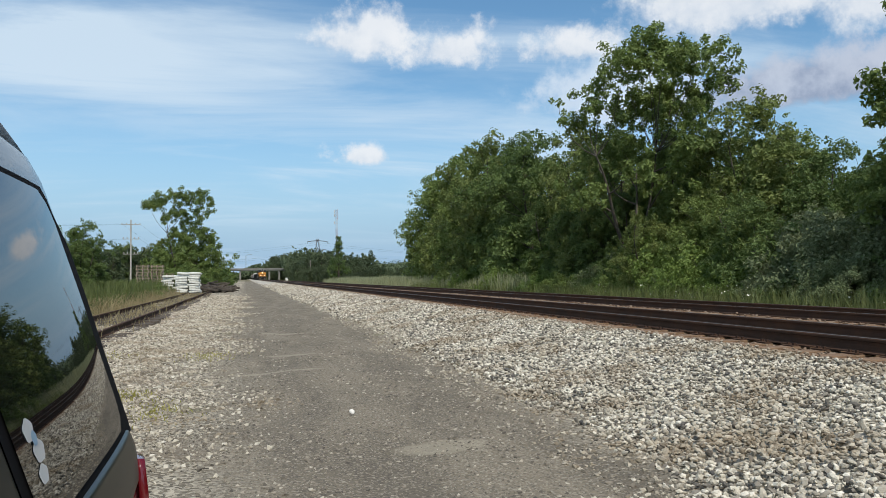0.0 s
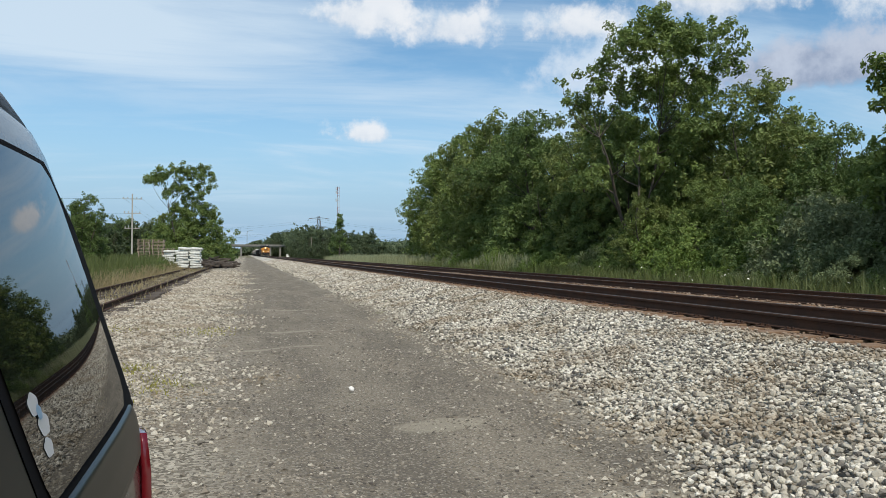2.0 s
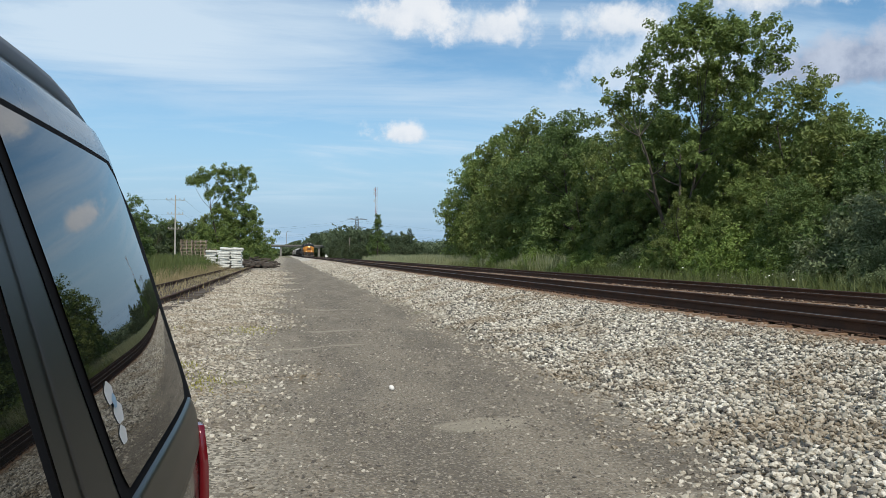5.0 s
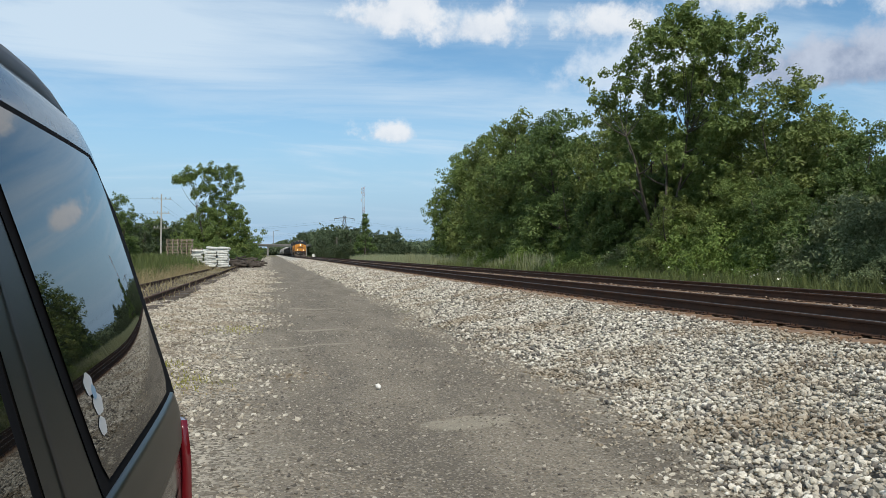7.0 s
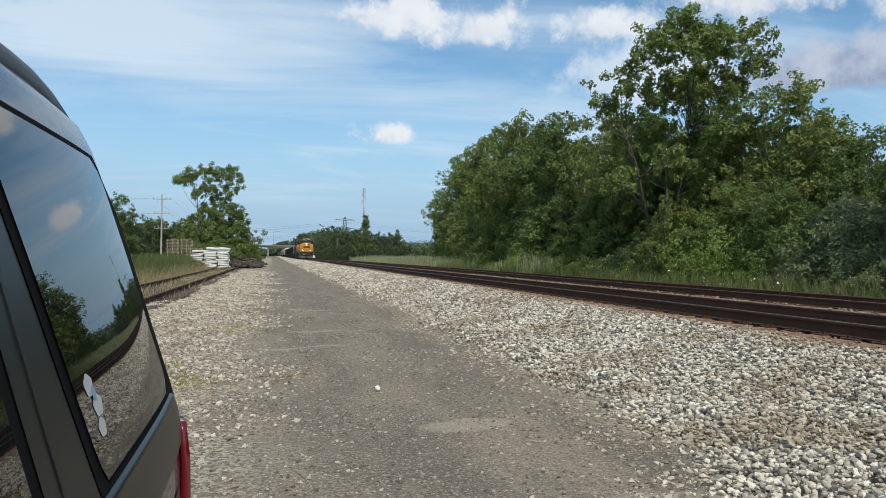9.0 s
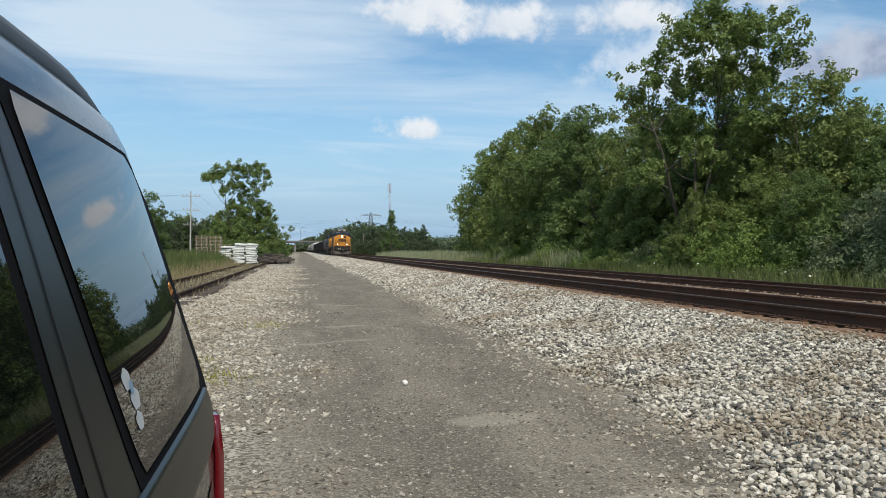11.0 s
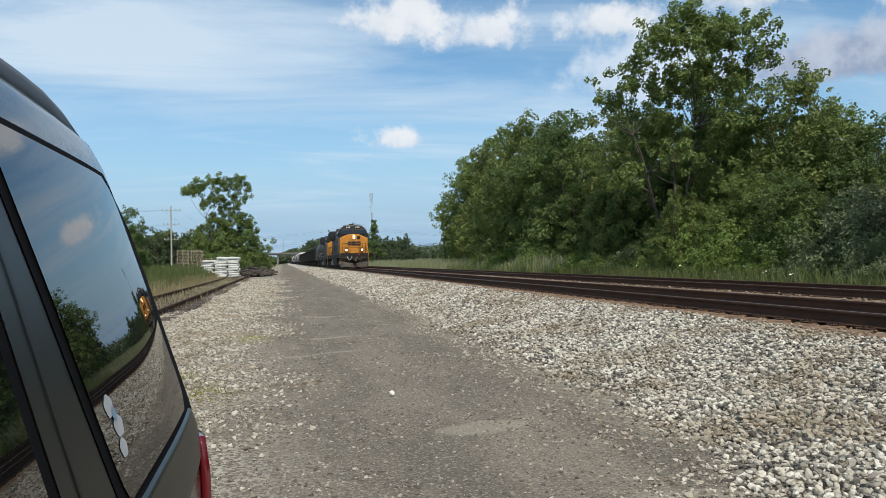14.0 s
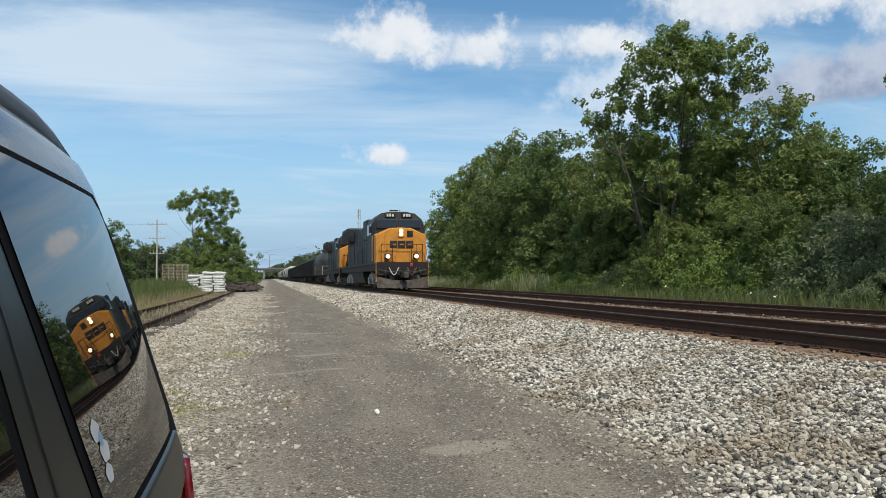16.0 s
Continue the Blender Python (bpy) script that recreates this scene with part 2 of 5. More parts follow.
GROUND = ground_material()
STONE = stone_material("ballast_stone")
VERGE = stone_material("dusty_verge_gravel", soil=0.30)
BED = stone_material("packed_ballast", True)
RAIL = worn("rusty_rail_steel", (0.050, 0.028, 0.019), (0.105, 0.052, 0.03), 0.8, 0.0, 2.0, 0.6, spec=0.25)
RAIL_TOP = worn("worn_rail_head", (0.20, 0.19, 0.18), (0.10, 0.075, 0.06), 0.42, 0.8, 5.0, 0.5)
TIE = worn("weathered_tie_wood", (0.15, 0.092, 0.055), (0.30, 0.20, 0.125), 0.92, 0, 3.0, 0.7, bump=0.5)
OLD_TIE = worn("old_grey_tie_wood", (0.055, 0.045, 0.037), (0.135, 0.115, 0.095), 0.95, 0, 3.0, 0.7, bump=0.5)
BARK = worn("tree_bark", (0.055, 0.046, 0.036), (0.13, 0.115, 0.095), 0.95, 0, 2.5, 0.7, bump=0.6)
LEAF_MID = leaf_material("leaves_mid_green", (0.080, 0.128, 0.034), (0.235, 0.305, 0.088), (0.15, 0.210, 0.06))
LEAF_DARK = leaf_material("leaves_dark_green", (0.060, 0.102, 0.032), (0.170, 0.240, 0.072), (0.105, 0.160, 0.05))
LEAF_OLIVE = leaf_material("leaves_olive_green", (0.092, 0.128, 0.036), (0.255, 0.310, 0.095), (0.165, 0.205, 0.064))
LEAF_GREY = leaf_material("leaves_grey_green", (0.085, 0.120, 0.052), (0.26, 0.30, 0.16), (0.11, 0.17, 0.07))
LEAF_BRIGHT = leaf_material("leaves_bright_green", (0.092, 0.155, 0.030), (0.235, 0.320, 0.080), (0.14, 0.21, 0.055))
# greyer green: the haze of distance is mixed into the leaf colour
LEAF_FAR = leaf_material("leaves_hazed_green", (0.062, 0.090, 0.048), (0.125, 0.160, 0.078), (0.09, 0.13, 0.07))
REED = leaf_material("pale_reed", (0.165, 0.20, 0.105), (0.41, 0.42, 0.25), (0.27, 0.30, 0.17))
GRASS = leaf_material("rough_grass", (0.066, 0.092, 0.028), (0.170, 0.205, 0.072), (0.125, 0.140, 0.055))
DRY = leaf_material("dry_grass", (0.21, 0.175, 0.09), (0.42, 0.35, 0.20), (0.3, 0.26, 0.14))
WEED = leaf_material("yellow_weed", (0.17, 0.18, 0.035), (0.40, 0.36, 0.08), (0.26, 0.26, 0.06))
FLOWER = plain("white_flower", (0.75, 0.75, 0.65), 0.8)


PEBBLE = pebble_material()


# ---- mesh helpers ----
def link_mesh(name, mesh, parent=None, mats=(), label="", smooth=False):
    ob = new(name, mesh)
    for m in mats:
        if m.name not in mesh.materials:
            mesh.materials.append(m)
    if parent:
        ob.parent = parent
    if label:
        tagged(ob, label)
    if smooth:
        mesh.polygons.foreach_set("use_smooth", [True] * len(mesh.polygons))
    return ob


def part(name, bm, mat, parent=None, label="", smooth=False):
    mesh = bpy.data.meshes.new(name)
    bm.to_mesh(mesh)
    bm.free()
    return link_mesh(name, mesh, parent, (mat,), label, smooth)


def base(name, x, y, z=0.0, rz=0.0):
    e = new(name)
    e.empty_display_size = 0.2
    e.matrix_basis = pose(x, y, z, 0, 0, rz)
    return e


def box(bm, x0, x1, y0, y1, z0, z1, bevel=0.0, turn=None):
    made = bmesh.ops.create_cube(bm, size=1.0)["verts"]
    m = Matrix.Translation(((x0 + x1) / 2, (y0 + y1) / 2, (z0 + z1) / 2)) @ (turn or Matrix()) @ Matrix.Diagonal((x1 - x0, y1 - y0, z1 - z0, 1))
    bmesh.ops.transform(bm, matrix=m, verts=made)
    if bevel:
        edges = list({e for v in made for e in v.link_edges})
        bmesh.ops.bevel(bm, geom=edges, offset=bevel, segments=2, affect="EDGES", profile=0.6)


def boxed(*args, **kw):
    bm = bmesh.new()
    box(bm, *args, **kw)
    return bm


def tube(bm, a, b, r0, r1=None, n=8, caps=True):
    a, b = Vector(a), Vector(b)
    d = b - a
    turn = d.to_track_quat("Z", "Y").to_matrix().to_4x4()
    bmesh.ops.create_cone(bm, cap_ends=caps, segments=n, radius1=r0, radius2=r0 if r1 is None else r1, depth=d.length,
                          matrix=Matrix.Translation((a + b) / 2) @ turn)


def tubed(points, r, n=8):
    bm = bmesh.new()
    for a, b in zip(points, points[1:]):
        tube(bm, a, b, r, n=n)
    return bm


def loft(rings, closed=True, caps=True):
    """A skin over equal rings of points."""
    bm = bmesh.new()
    rows = [[bm.verts.new(p) for p in ring] for ring in rings]
    k = len(rows[0])
    for a, b in zip(rows, rows[1:]):
        for i in range(k if closed else k - 1):
            j = (i + 1) % k
            bm.faces.new((a[i], a[j], b[j], b[i]))
    if caps and closed:
        bm.faces.new(rows[0][::-1])
        bm.faces.new(rows[-1])
    bmesh.ops.recalc_face_normals(bm, faces=bm.faces)
    return bm


def arrays_mesh(name, verts, loops, size):
    """A mesh from arrays; all faces have the same number of corners."""
    mesh = bpy.data.meshes.new(name)
    verts, loops = np.asarray(verts, np.float32), np.asarray(loops, np.int32)
    mesh.vertices.add(len(verts))
    mesh.vertices.foreach_set("co", verts.ravel())
    count = len(loops) // size
    mesh.loops.add(len(loops))
    mesh.loops.foreach_set("vertex_index", loops)
    mesh.polygons.add(count)
    mesh.polygons.foreach_set("loop_start", np.arange(count, dtype=np.int32) * size)
    mesh.polygons.foreach_set("use_smooth", np.zeros(count, dtype=bool))
    mesh.update(calc_edges=True)
    return mesh


# ---- ground, ballast, track ----
RAIL_Z = 0.618
BED_Z = 0.43
RAILS = (6.75, 8.255, 10.75, 12.255)


def toe_line(y):
    """Where the ballast slope meets the lane."""
    line = np.interp(y, (2.0, 4.0, 6.5, 9.0, 12.0, 18.0, 32.0, 60.0), (2.35, 2.55, 2.9, 3.08, 3.15, 3.22, 3.2, 3.05))
    return line + 0.10 * np.sin(y * 0.37) + 0.08 * np.sin(y * 1.13 + 1) + 0.08 * np.sin(y * 2.9 + 0.7)


def bed_height(x, y):
    """Height of the ballast bed over the plain ground."""
    toe = toe_line(y)
    t = np.clip((x - toe) / (6.2 - toe), 0, 1)
    rise = BED_Z * (0.30 * t + 0.70 * t * t * (3 - 2 * t))
    fall = np.clip((x - 13.2) / 1.8, 0, 1)
    return np.where(x < 6.2, rise, BED_Z * (1 - fall) - 0.1 * fall)


def lane_height(x, y):
    dips = 0.018 * np.sin(x * 2.1 + 0.4 * y) + 0.02 * np.sin(y * 0.55 + x) + 0.012 * np.sin(x * 5 - y * 1.3)
    return dips * np.clip(1 - (np.abs(x) + np.abs(y - 15)) / 90, 0, 1) - 0.02


def sheet(name, xs, ys, height, mat):
    gx, gy = np.meshgrid(xs, ys)
    v = np.stack([gx, gy, height(gx, gy)], -1).reshape(-1, 3)
    w, h = len(xs), len(ys)
    i = (np.arange(h - 1)[:, None] * w + np.arange(w - 1)[None]).ravel()
    f = np.stack([i, i + 1, i + w + 1, i + w], -1).ravel()
    return link_mesh(name, arrays_mesh(name, v, f, 4), None, (mat,), smooth=True)


def build_ground():
    xs = np.unique(np.concatenate([[-2500, -900, -300, -120, -60, -30, -18], np.arange(-12, 4.01, 0.22), [6, 9, 12, 15, 18, 22, 30, 60, 120, 300, 900, 2500]]))
    ys = np.unique(np.concatenate([[-400, -100, -40, -15], np.arange(-6, 40, 0.3), np.arange(40, 120, 2.0), [150, 200, 300, 450, 700, 1200, 2500, 3500]]))
    g = sheet("ground", xs, ys, lane_height, GROUND)
    tagged(g, "grey dirt lane with gravel verges and rough grass soil", kind="structure")
    xs = np.concatenate([np.arange(2.3, 6.6, 0.12), np.arange(6.7, 15.2, 0.5)])
    ys = np.concatenate([np.arange(-15, 45, 0.35), np.arange(45, 200, 4.0), [300, 450, 700, 1000]])

    def h(x, y):
        return bed_height(x, y) - 0.03 - 0.10 * np.clip((3.9 - x) / 1.0, 0, 1) + 0.02 * np.sin(x * 9 + y * 4) * np.sin(y * 7)
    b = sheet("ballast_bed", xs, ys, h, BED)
    tagged(b, "sloping bed of pale grey crushed stone ballast under two tracks", kind="structure")
    return b


def stone_shapes():
    """Twelve-cornered broken stones, as unit arrays."""
    bm = bmesh.new()
    bmesh.ops.create_icosphere(bm, subdivisions=1, radius=0.5)
    bm.verts.ensure_lookup_table()
    v = np.array([p.co[:] for p in bm.verts])
    f = np.array([[q.index for q in p.verts] for p in bm.faces])
    bm.free()
    rng = np.random.default_rng(5)
    return [(v * rng.uniform(0.68, 1.35, (len(v), 1))) * rng.uniform((0.8, 0.65, 0.5), (1.3, 1.0, 0.85)) for _ in range(10)], f


SHAPES, STONE_FACES = stone_shapes()
CHIP_FACES = np.array([[0, 2, 4], [2, 1, 4], [1, 3, 4], [3, 0, 4], [2, 0, 5], [1, 2, 5], [3, 1, 5], [0, 3, 5]])
CHIP = np.array([[0.5, 0, 0], [-0.5, 0, 0], [0, 0.5, 0], [0, -0.5, 0], [0, 0, 0.5], [0, 0, -0.5]])
CHIPS = [CHIP * np.random.default_rng(s).uniform(0.7, 1.5, (6, 1)) + np.random.default_rng(s + 50).normal(size=(6, 3)) * 0.08 for s in range(10)]


def turns(rng, k):
    """Random rotation matrices."""
    q = rng.normal(size=(k, 4))
    q /= np.linalg.norm(q, axis=1)[:, None]
    w, x, y, z = q.T
    return np.stack([1 - 2 * (y * y + z * z), 2 * (x * y - z * w), 2 * (x * z + y * w), 2 * (x * y + z * w), 1 - 2 * (x * x + z * z), 2 * (y * z - x * w),
                     2 * (x * z - y * w), 2 * (y * z + x * w), 1 - 2 * (x * x + y * y)], -1).reshape(-1, 3, 3)


def stones(name, x, y, z, size, seed, mat, label, parent=None, chips=False):
    rng = np.random.default_rng(seed)
    k = len(x)
    shape = np.stack(CHIPS if chips else SHAPES)[rng.integers(0, 10, k)]
    v = np.einsum("kij,knj->kni", turns(rng, k), shape * size[:, None, None])
    v[:, :, 2] *= 0.75
    v += np.stack([x, y, z], -1)[:, None]
    f = ((CHIP_FACES if chips else STONE_FACES)[None] + (np.arange(k) * v.shape[1])[:, None, None]).reshape(-1)
    ob = link_mesh(name, arrays_mesh(name, v.reshape(-1, 3), f, 3), parent, (mat,))
    return tagged(ob, label, kind="stuff")


def build_stones(bed):
    rng = np.random.default_rng(11)
    xs, ys, sz = [], [], []
    for y0, y1, per, s in ((2.6, 9, 900, 0.046), (9, 16, 480, 0.054), (16, 28, 240, 0.070), (28, 48, 130, 0.088), (48, 85, 50, 0.12), (85, 150, 22, 0.17)):
        k = int((y1 - y0) * 4.3 * per)
        xs.append(rng.uniform(2.5, 6.8, k)), ys.append(rng.uniform(y0, y1, k)), sz.append(s * rng.uniform(0.55, 1.35, k))
    for y0, y1, per, s in ((4, 40, 60, 0.075),):
        k = int((y1 - y0) * 5.5 * per)
        xs.append(rng.uniform(8.4, 13.9, k)), ys.append(rng.uniform(y0, y1, k)), sz.append(s * rng.uniform(0.6, 1.3, k))
    x, y, s = np.concatenate(xs), np.concatenate(ys), np.concatenate(sz)
    toe = toe_line(y)
    z = bed_height(x, y) + 0.014 * rng.normal(size=len(x)) - 0.03 * ((x > 6.15) & (x < 6.9))
    drop = (x > 6.2) & (x < 6.9) & (rng.random(len(x)) < 0.65)
    keep = ~drop & (x > toe + 0.9 * rng.random(len(x)) ** 1.6 - 0.14)
    x, y, z, s = x[keep], y[keep], z[keep], s[keep]
    stones("ballast_stones", x, y, z, s, 2, STONE, "loose pale grey and tan crushed ballast stones")
    # gravel beside the lane and pebbles on it
    k = 130000
    y = 3 + 62 * rng.random(k) ** 1.5
    x = rng.uniform(-4.9, 0.8, k)
    d = rng.random(k) < np.clip((0.30 - x + 0.35 * np.sin(y * 0.9) + 0.2 * np.sin(y * 2.3 + x)) / 2.0, 0, 1) ** 1.3 * np.clip((70 - y) / 30, 0, 1)
    x, y = x[d], y[d]
    stones("verge_gravel", x, y, lane_height(x, y) + 0.004, (0.014 + 0.036 * rng.random(len(x)) ** 2.2) * (1 + y / 24), 3, VERGE, "scattered loose gravel on the verge of the lane", chips=True)
    k = 46000
    x, y = rng.uniform(-0.9, 3.3, k), 3.2 + np.minimum(rng.exponential(8.5, k), 60)
    ok = (np.sin(1.9 * x + 1.1 * y) * np.sin(0.9 * y - 1.3 * x + 2) + 0.5 * np.sin(3.1 * y + x) > -0.15) | (rng.random(k) < 0.4)
    x, y, k = x[ok], y[ok], int(ok.sum())
    stones("lane_pebbles", x, y, lane_height(x, y) - 0.002, (0.008 + 0.026 * rng.random(k) ** 3.5) * (1 + y / 40), 4, PEBBLE, "small pebbles strewn over the dirt lane", chips=True)
    k = 5500
    y = 3.2 + 24 * rng.random(k) ** 1.7
    x = toe_line(y) + 0.35 - 0.95 * rng.random(k) ** 1.9
    stones("toe_gravel", x, y, lane_height(x, y) + bed_height(x, y) + 0.004, 0.014 + 0.040 * rng.random(k) ** 2.2, 14, VERGE, "loose gravel spilled from the ballast onto the lane", chips=True)
    # the stones that lie nearest, one by one
    meshes = []
    for i, v in enumerate(SHAPES):
        mesh = arrays_mesh("stone", v, STONE_FACES.ravel(), 3)
        mesh.materials.append(STONE)
        meshes.append(mesh)
    for i in range(280):
        x, y = rng.uniform(2.9, 5.6), rng.uniform(3.4, 7.0)
        ob = new("stone", meshes[i % 10])
        ob.parent = bed
        s = rng.uniform(0.04, 0.075)
        ob.matrix_basis = Matrix.LocRotScale((x, y, float(bed_height(np.array(x), np.array(y))) + 0.018), Euler(rng.uniform(0, 6.28, 3)), (s, s, s * 0.9))
    w = stones("white_stone", np.array([1.04]), np.array([7.59]), np.array([0.0]), np.array([0.075]), 9, plain("pale_stone", (0.72, 0.70, 0.66), 0.9), "single pale white stone lying on the dirt lane")
    w["kind"] = ""
    tagged(w, category="stone")


def rail_mesh(y0, y1, height=0.172):
    """Flat-bottom rail section drawn out along the track; the head is worn bright."""
    k = height / 0.172
    half = [(0.07, 0.0), (0.07, 0.012), (0.014, 0.03), (0.009, 0.09), (0.012, 0.128), (0.036, 0.137), (0.037, 0.160), (0.030, 0.172)]
    ring = [(a, b * k) for a, b in half] + [(-a, b * k) for a, b in half[::-1]]
    ys = [y0, 0, 10, 25, 50, 100, 200, y1]
    ys = sorted({y for y in ys if y0 <= y <= y1})
    bm = loft([[(a, y, b) for a, b in ring] for y in ys])
    for f in bm.faces:
        f.material_index = 1 if f.normal.z > 0.9 and f.calc_center_median().z > height * 0.95 else 0
    return bm


def build_tracks():
    for number, (a, b) in enumerate((RAILS[:2], RAILS[2:])):
        track = base("railway_track", (a + b) / 2, 0, 0)
        tagged(track, "railway track with dark rusty rails on wooden ties in ballast", "railway track", "main line tracks", "structure")
        for x in (a, b):
            bm = rail_mesh(-40, 900)
            ob = part("rail", bm, RAIL, track)
            ob.data.materials.append(RAIL_TOP)
            ob.location = (x - (a + b) / 2, 0, RAIL_Z - 0.172)
        tie = bpy.data.meshes.new("tie")
        bm = boxed(-1.30, 1.30, -0.115, 0.115, -0.16, 0.0, bevel=0.012)
        bm.to_mesh(tie)
        bm.free()
        tie.materials.append(TIE)
        plate_mesh = bpy.data.meshes.new("tie_plate")
        bm = boxed(-0.18, 0.18, -0.095, 0.095, 0.0, 0.012)
        for u in (-0.11, 0.11):
            for v in (-0.05, 0.05):
                box(bm, u - 0.014, u + 0.014, v - 0.014, v + 0.014, 0.01, 0.04)
        bm.to_mesh(plate_mesh)
        bm.free()
        plate_mesh.materials.append(RAIL)
        rng = random.Random(number)
        far = bmesh.new()
        y = -6.0
        while y < 160:
            if y < (75 if number == 0 else 45):
                t = new("tie", tie)
                t.parent = track
                t.matrix_basis = pose(rng.uniform(-0.07, 0.07), y, RAIL_Z - 0.172 - 0.006 + rng.uniform(-0.008, 0.003), 0, 0, rng.uniform(-0.8, 0.8))
                if number == 0 and y < 45:
                    p = new("tie_plate", plate_mesh)
                    p.parent = track
                    p.matrix_basis = pose(-0.7525, y, RAIL_Z - 0.172 - 0.006)
            else:
                box(far, -1.3, 1.3, y - 0.115, y + 0.115, RAIL_Z - 0.33, RAIL_Z - 0.178)
            y += 0.5 + rng.uniform(-0.03, 0.03)
        part("far_ties", far, TIE, track)["kind"] = "stuff"
    # old siding beside the lane
    side = base("siding_track", -3.95, 0, 0)
    tagged(side, "disused siding with low rusty rails sunk in weedy gravel", "railway track", "", "structure")
    for x in (-0.7525, 0.7525):
        ob = part("rail", rail_mesh(-12, 64.5 if x < 0 else 82, 0.15), RAIL, side)
        ob.data.materials.append(RAIL)
        ob.location = (x, 0, 0.045)
    tie = bpy.data.meshes.new("old_tie")
    bm = boxed(-1.25, 1.25, -0.11, 0.11, -0.1, 0.05, bevel=0.015)
    bm.to_mesh(tie)
    bm.free()
    tie.materials.append(OLD_TIE)
    rng = random.Random(8)
    for i in range(110):
        t = new("old_tie", tie)
        t.parent = side
        t.matrix_basis = pose(rng.uniform(-0.08, 0.08), 2 + i * 0.6, rng.uniform(-0.03, 0.0), rng.uniform(-1.5, 1.5), 0, rng.uniform(-2, 2))


# ---- plants ----
def leaves_mesh(name, centres, normals, size, rng, mats, slot=None, aspect=0.6):
    """Folded leaves: a four-cornered blade at each centre."""
    k = len(centres)
    n = normals / np.linalg.norm(normals, axis=1)[:, None]
    a = rng.normal(size=(k, 3))
    t = np.cross(n, a)
    t /= np.linalg.norm(t, axis=1)[:, None]
    b = np.cross(n, t)
    s = size[:, None]
    v = np.stack([centres - t * s * 0.55, centres + b * s * 0.5 * aspect - t * s * 0.05 + n * s * 0.08, centres + t * s * 0.6 - n * s * 0.12, centres - b * s * 0.5 * aspect - t * s * 0.05 + n * s * 0.08], 1)
    mesh = arrays_mesh(name, v.reshape(-1, 3), np.arange(k * 4), 4)
    for m in mats:
        mesh.materials.append(m)
    return mesh


def limb(bm, rng, a, d, length, r, sides=6, bend=0.25, steps=4):
    """A bent tapering limb; returns the points along it."""
    pts, p, d = [Vector(a)], Vector(a), Vector(d).normalized()
    for i in range(steps):
        d = (d + Vector(rng.normal(size=3)) * bend * 0.35 + Vector((0, 0, 0.06))).normalized()
        q = p + d * length / steps
        tube(bm, p, q, r * (1 - i / steps * 0.75), r * (1 - (i + 1) / steps * 0.75), sides, False)
        p = q
        pts.append(p.copy())
    return pts


def limb_to(bm, rng, a, b, r, sides=5, bow=0.07, steps=4):
    """A bowed tapering limb from one point to another."""
    a, b = Vector(a), Vector(b)
    side = Vector(rng.normal(size=3)) * bow * (b - a).length * 0.6 - Vector((0, 0, bow * (b - a).length))
    pts = [a.lerp(b, k / steps) + side * math.sin(math.pi * k / steps) for k in range(steps + 1)]
    for i, (p, q) in enumerate(zip(pts, pts[1:])):
        tube(bm, p, q, r * (1 - 0.75 * i / steps), r * (1 - 0.75 * (i + 1) / steps), sides, False)


def clumped(rng, lobes, n_leaves, leaf, clump, sparse=0.0):
    """Leaves in small clumps over the outside of each lobe of a crown, with gaps left between the lobes."""
    centre, reach, out = [], [], []
    for x, y, z, r in lobes:
        k = max(6, int(2.6 * (r / clump) ** 2))
        i = np.arange(k) + rng.random()
        up = 1 - 1.75 * (i + 0.5) / (k + 1)
        ang = i * 2.39996 + rng.normal(size=k) * 0.35
        flat = np.sqrt(np.maximum(0, 1 - up * up))
        d = np.stack([flat * np.cos(ang), flat * np.sin(ang), up], -1)
        keep = rng.random(k) > sparse
        keep[0] = True
        d = d[keep]
        far = rng.uniform(0.45, 1.28, (len(d), 1))
        far[rng.random(len(d)) < 0.18] *= 0.45
        centre.append(np.array((x, y, z)) + d * r * far + rng.normal(size=(len(d), 3)) * 0.18 * r)
        reach.append(clump * rng.uniform(0.55, 1.35, len(d)))
        out.append(d)
    centre, reach, out = np.concatenate(centre), np.concatenate(reach), np.concatenate(out)
    weight = reach ** 2
    pick = rng.choice(len(centre), n_leaves, p=weight / weight.sum())
    off = rng.normal(size=(n_leaves, 3))
    off *= rng.random((n_leaves, 1)) ** 0.4 / (np.linalg.norm(off, axis=1)[:, None] + 1e-6)
    c = centre[pick] + off * reach[pick][:, None] * (1, 1, 0.9)
    low = 0.08 + 0.25 * rng.random(n_leaves)
    c[:, 2] = np.maximum(c[:, 2], low)
    nrm = off * 0.7 + out[pick] * 0.5 + rng.normal(size=(n_leaves, 3)) * 0.6 + (0, 0, 0.35)
    return centre, (c, nrm, leaf * rng.uniform(0.55, 1.4, n_leaves), rng)


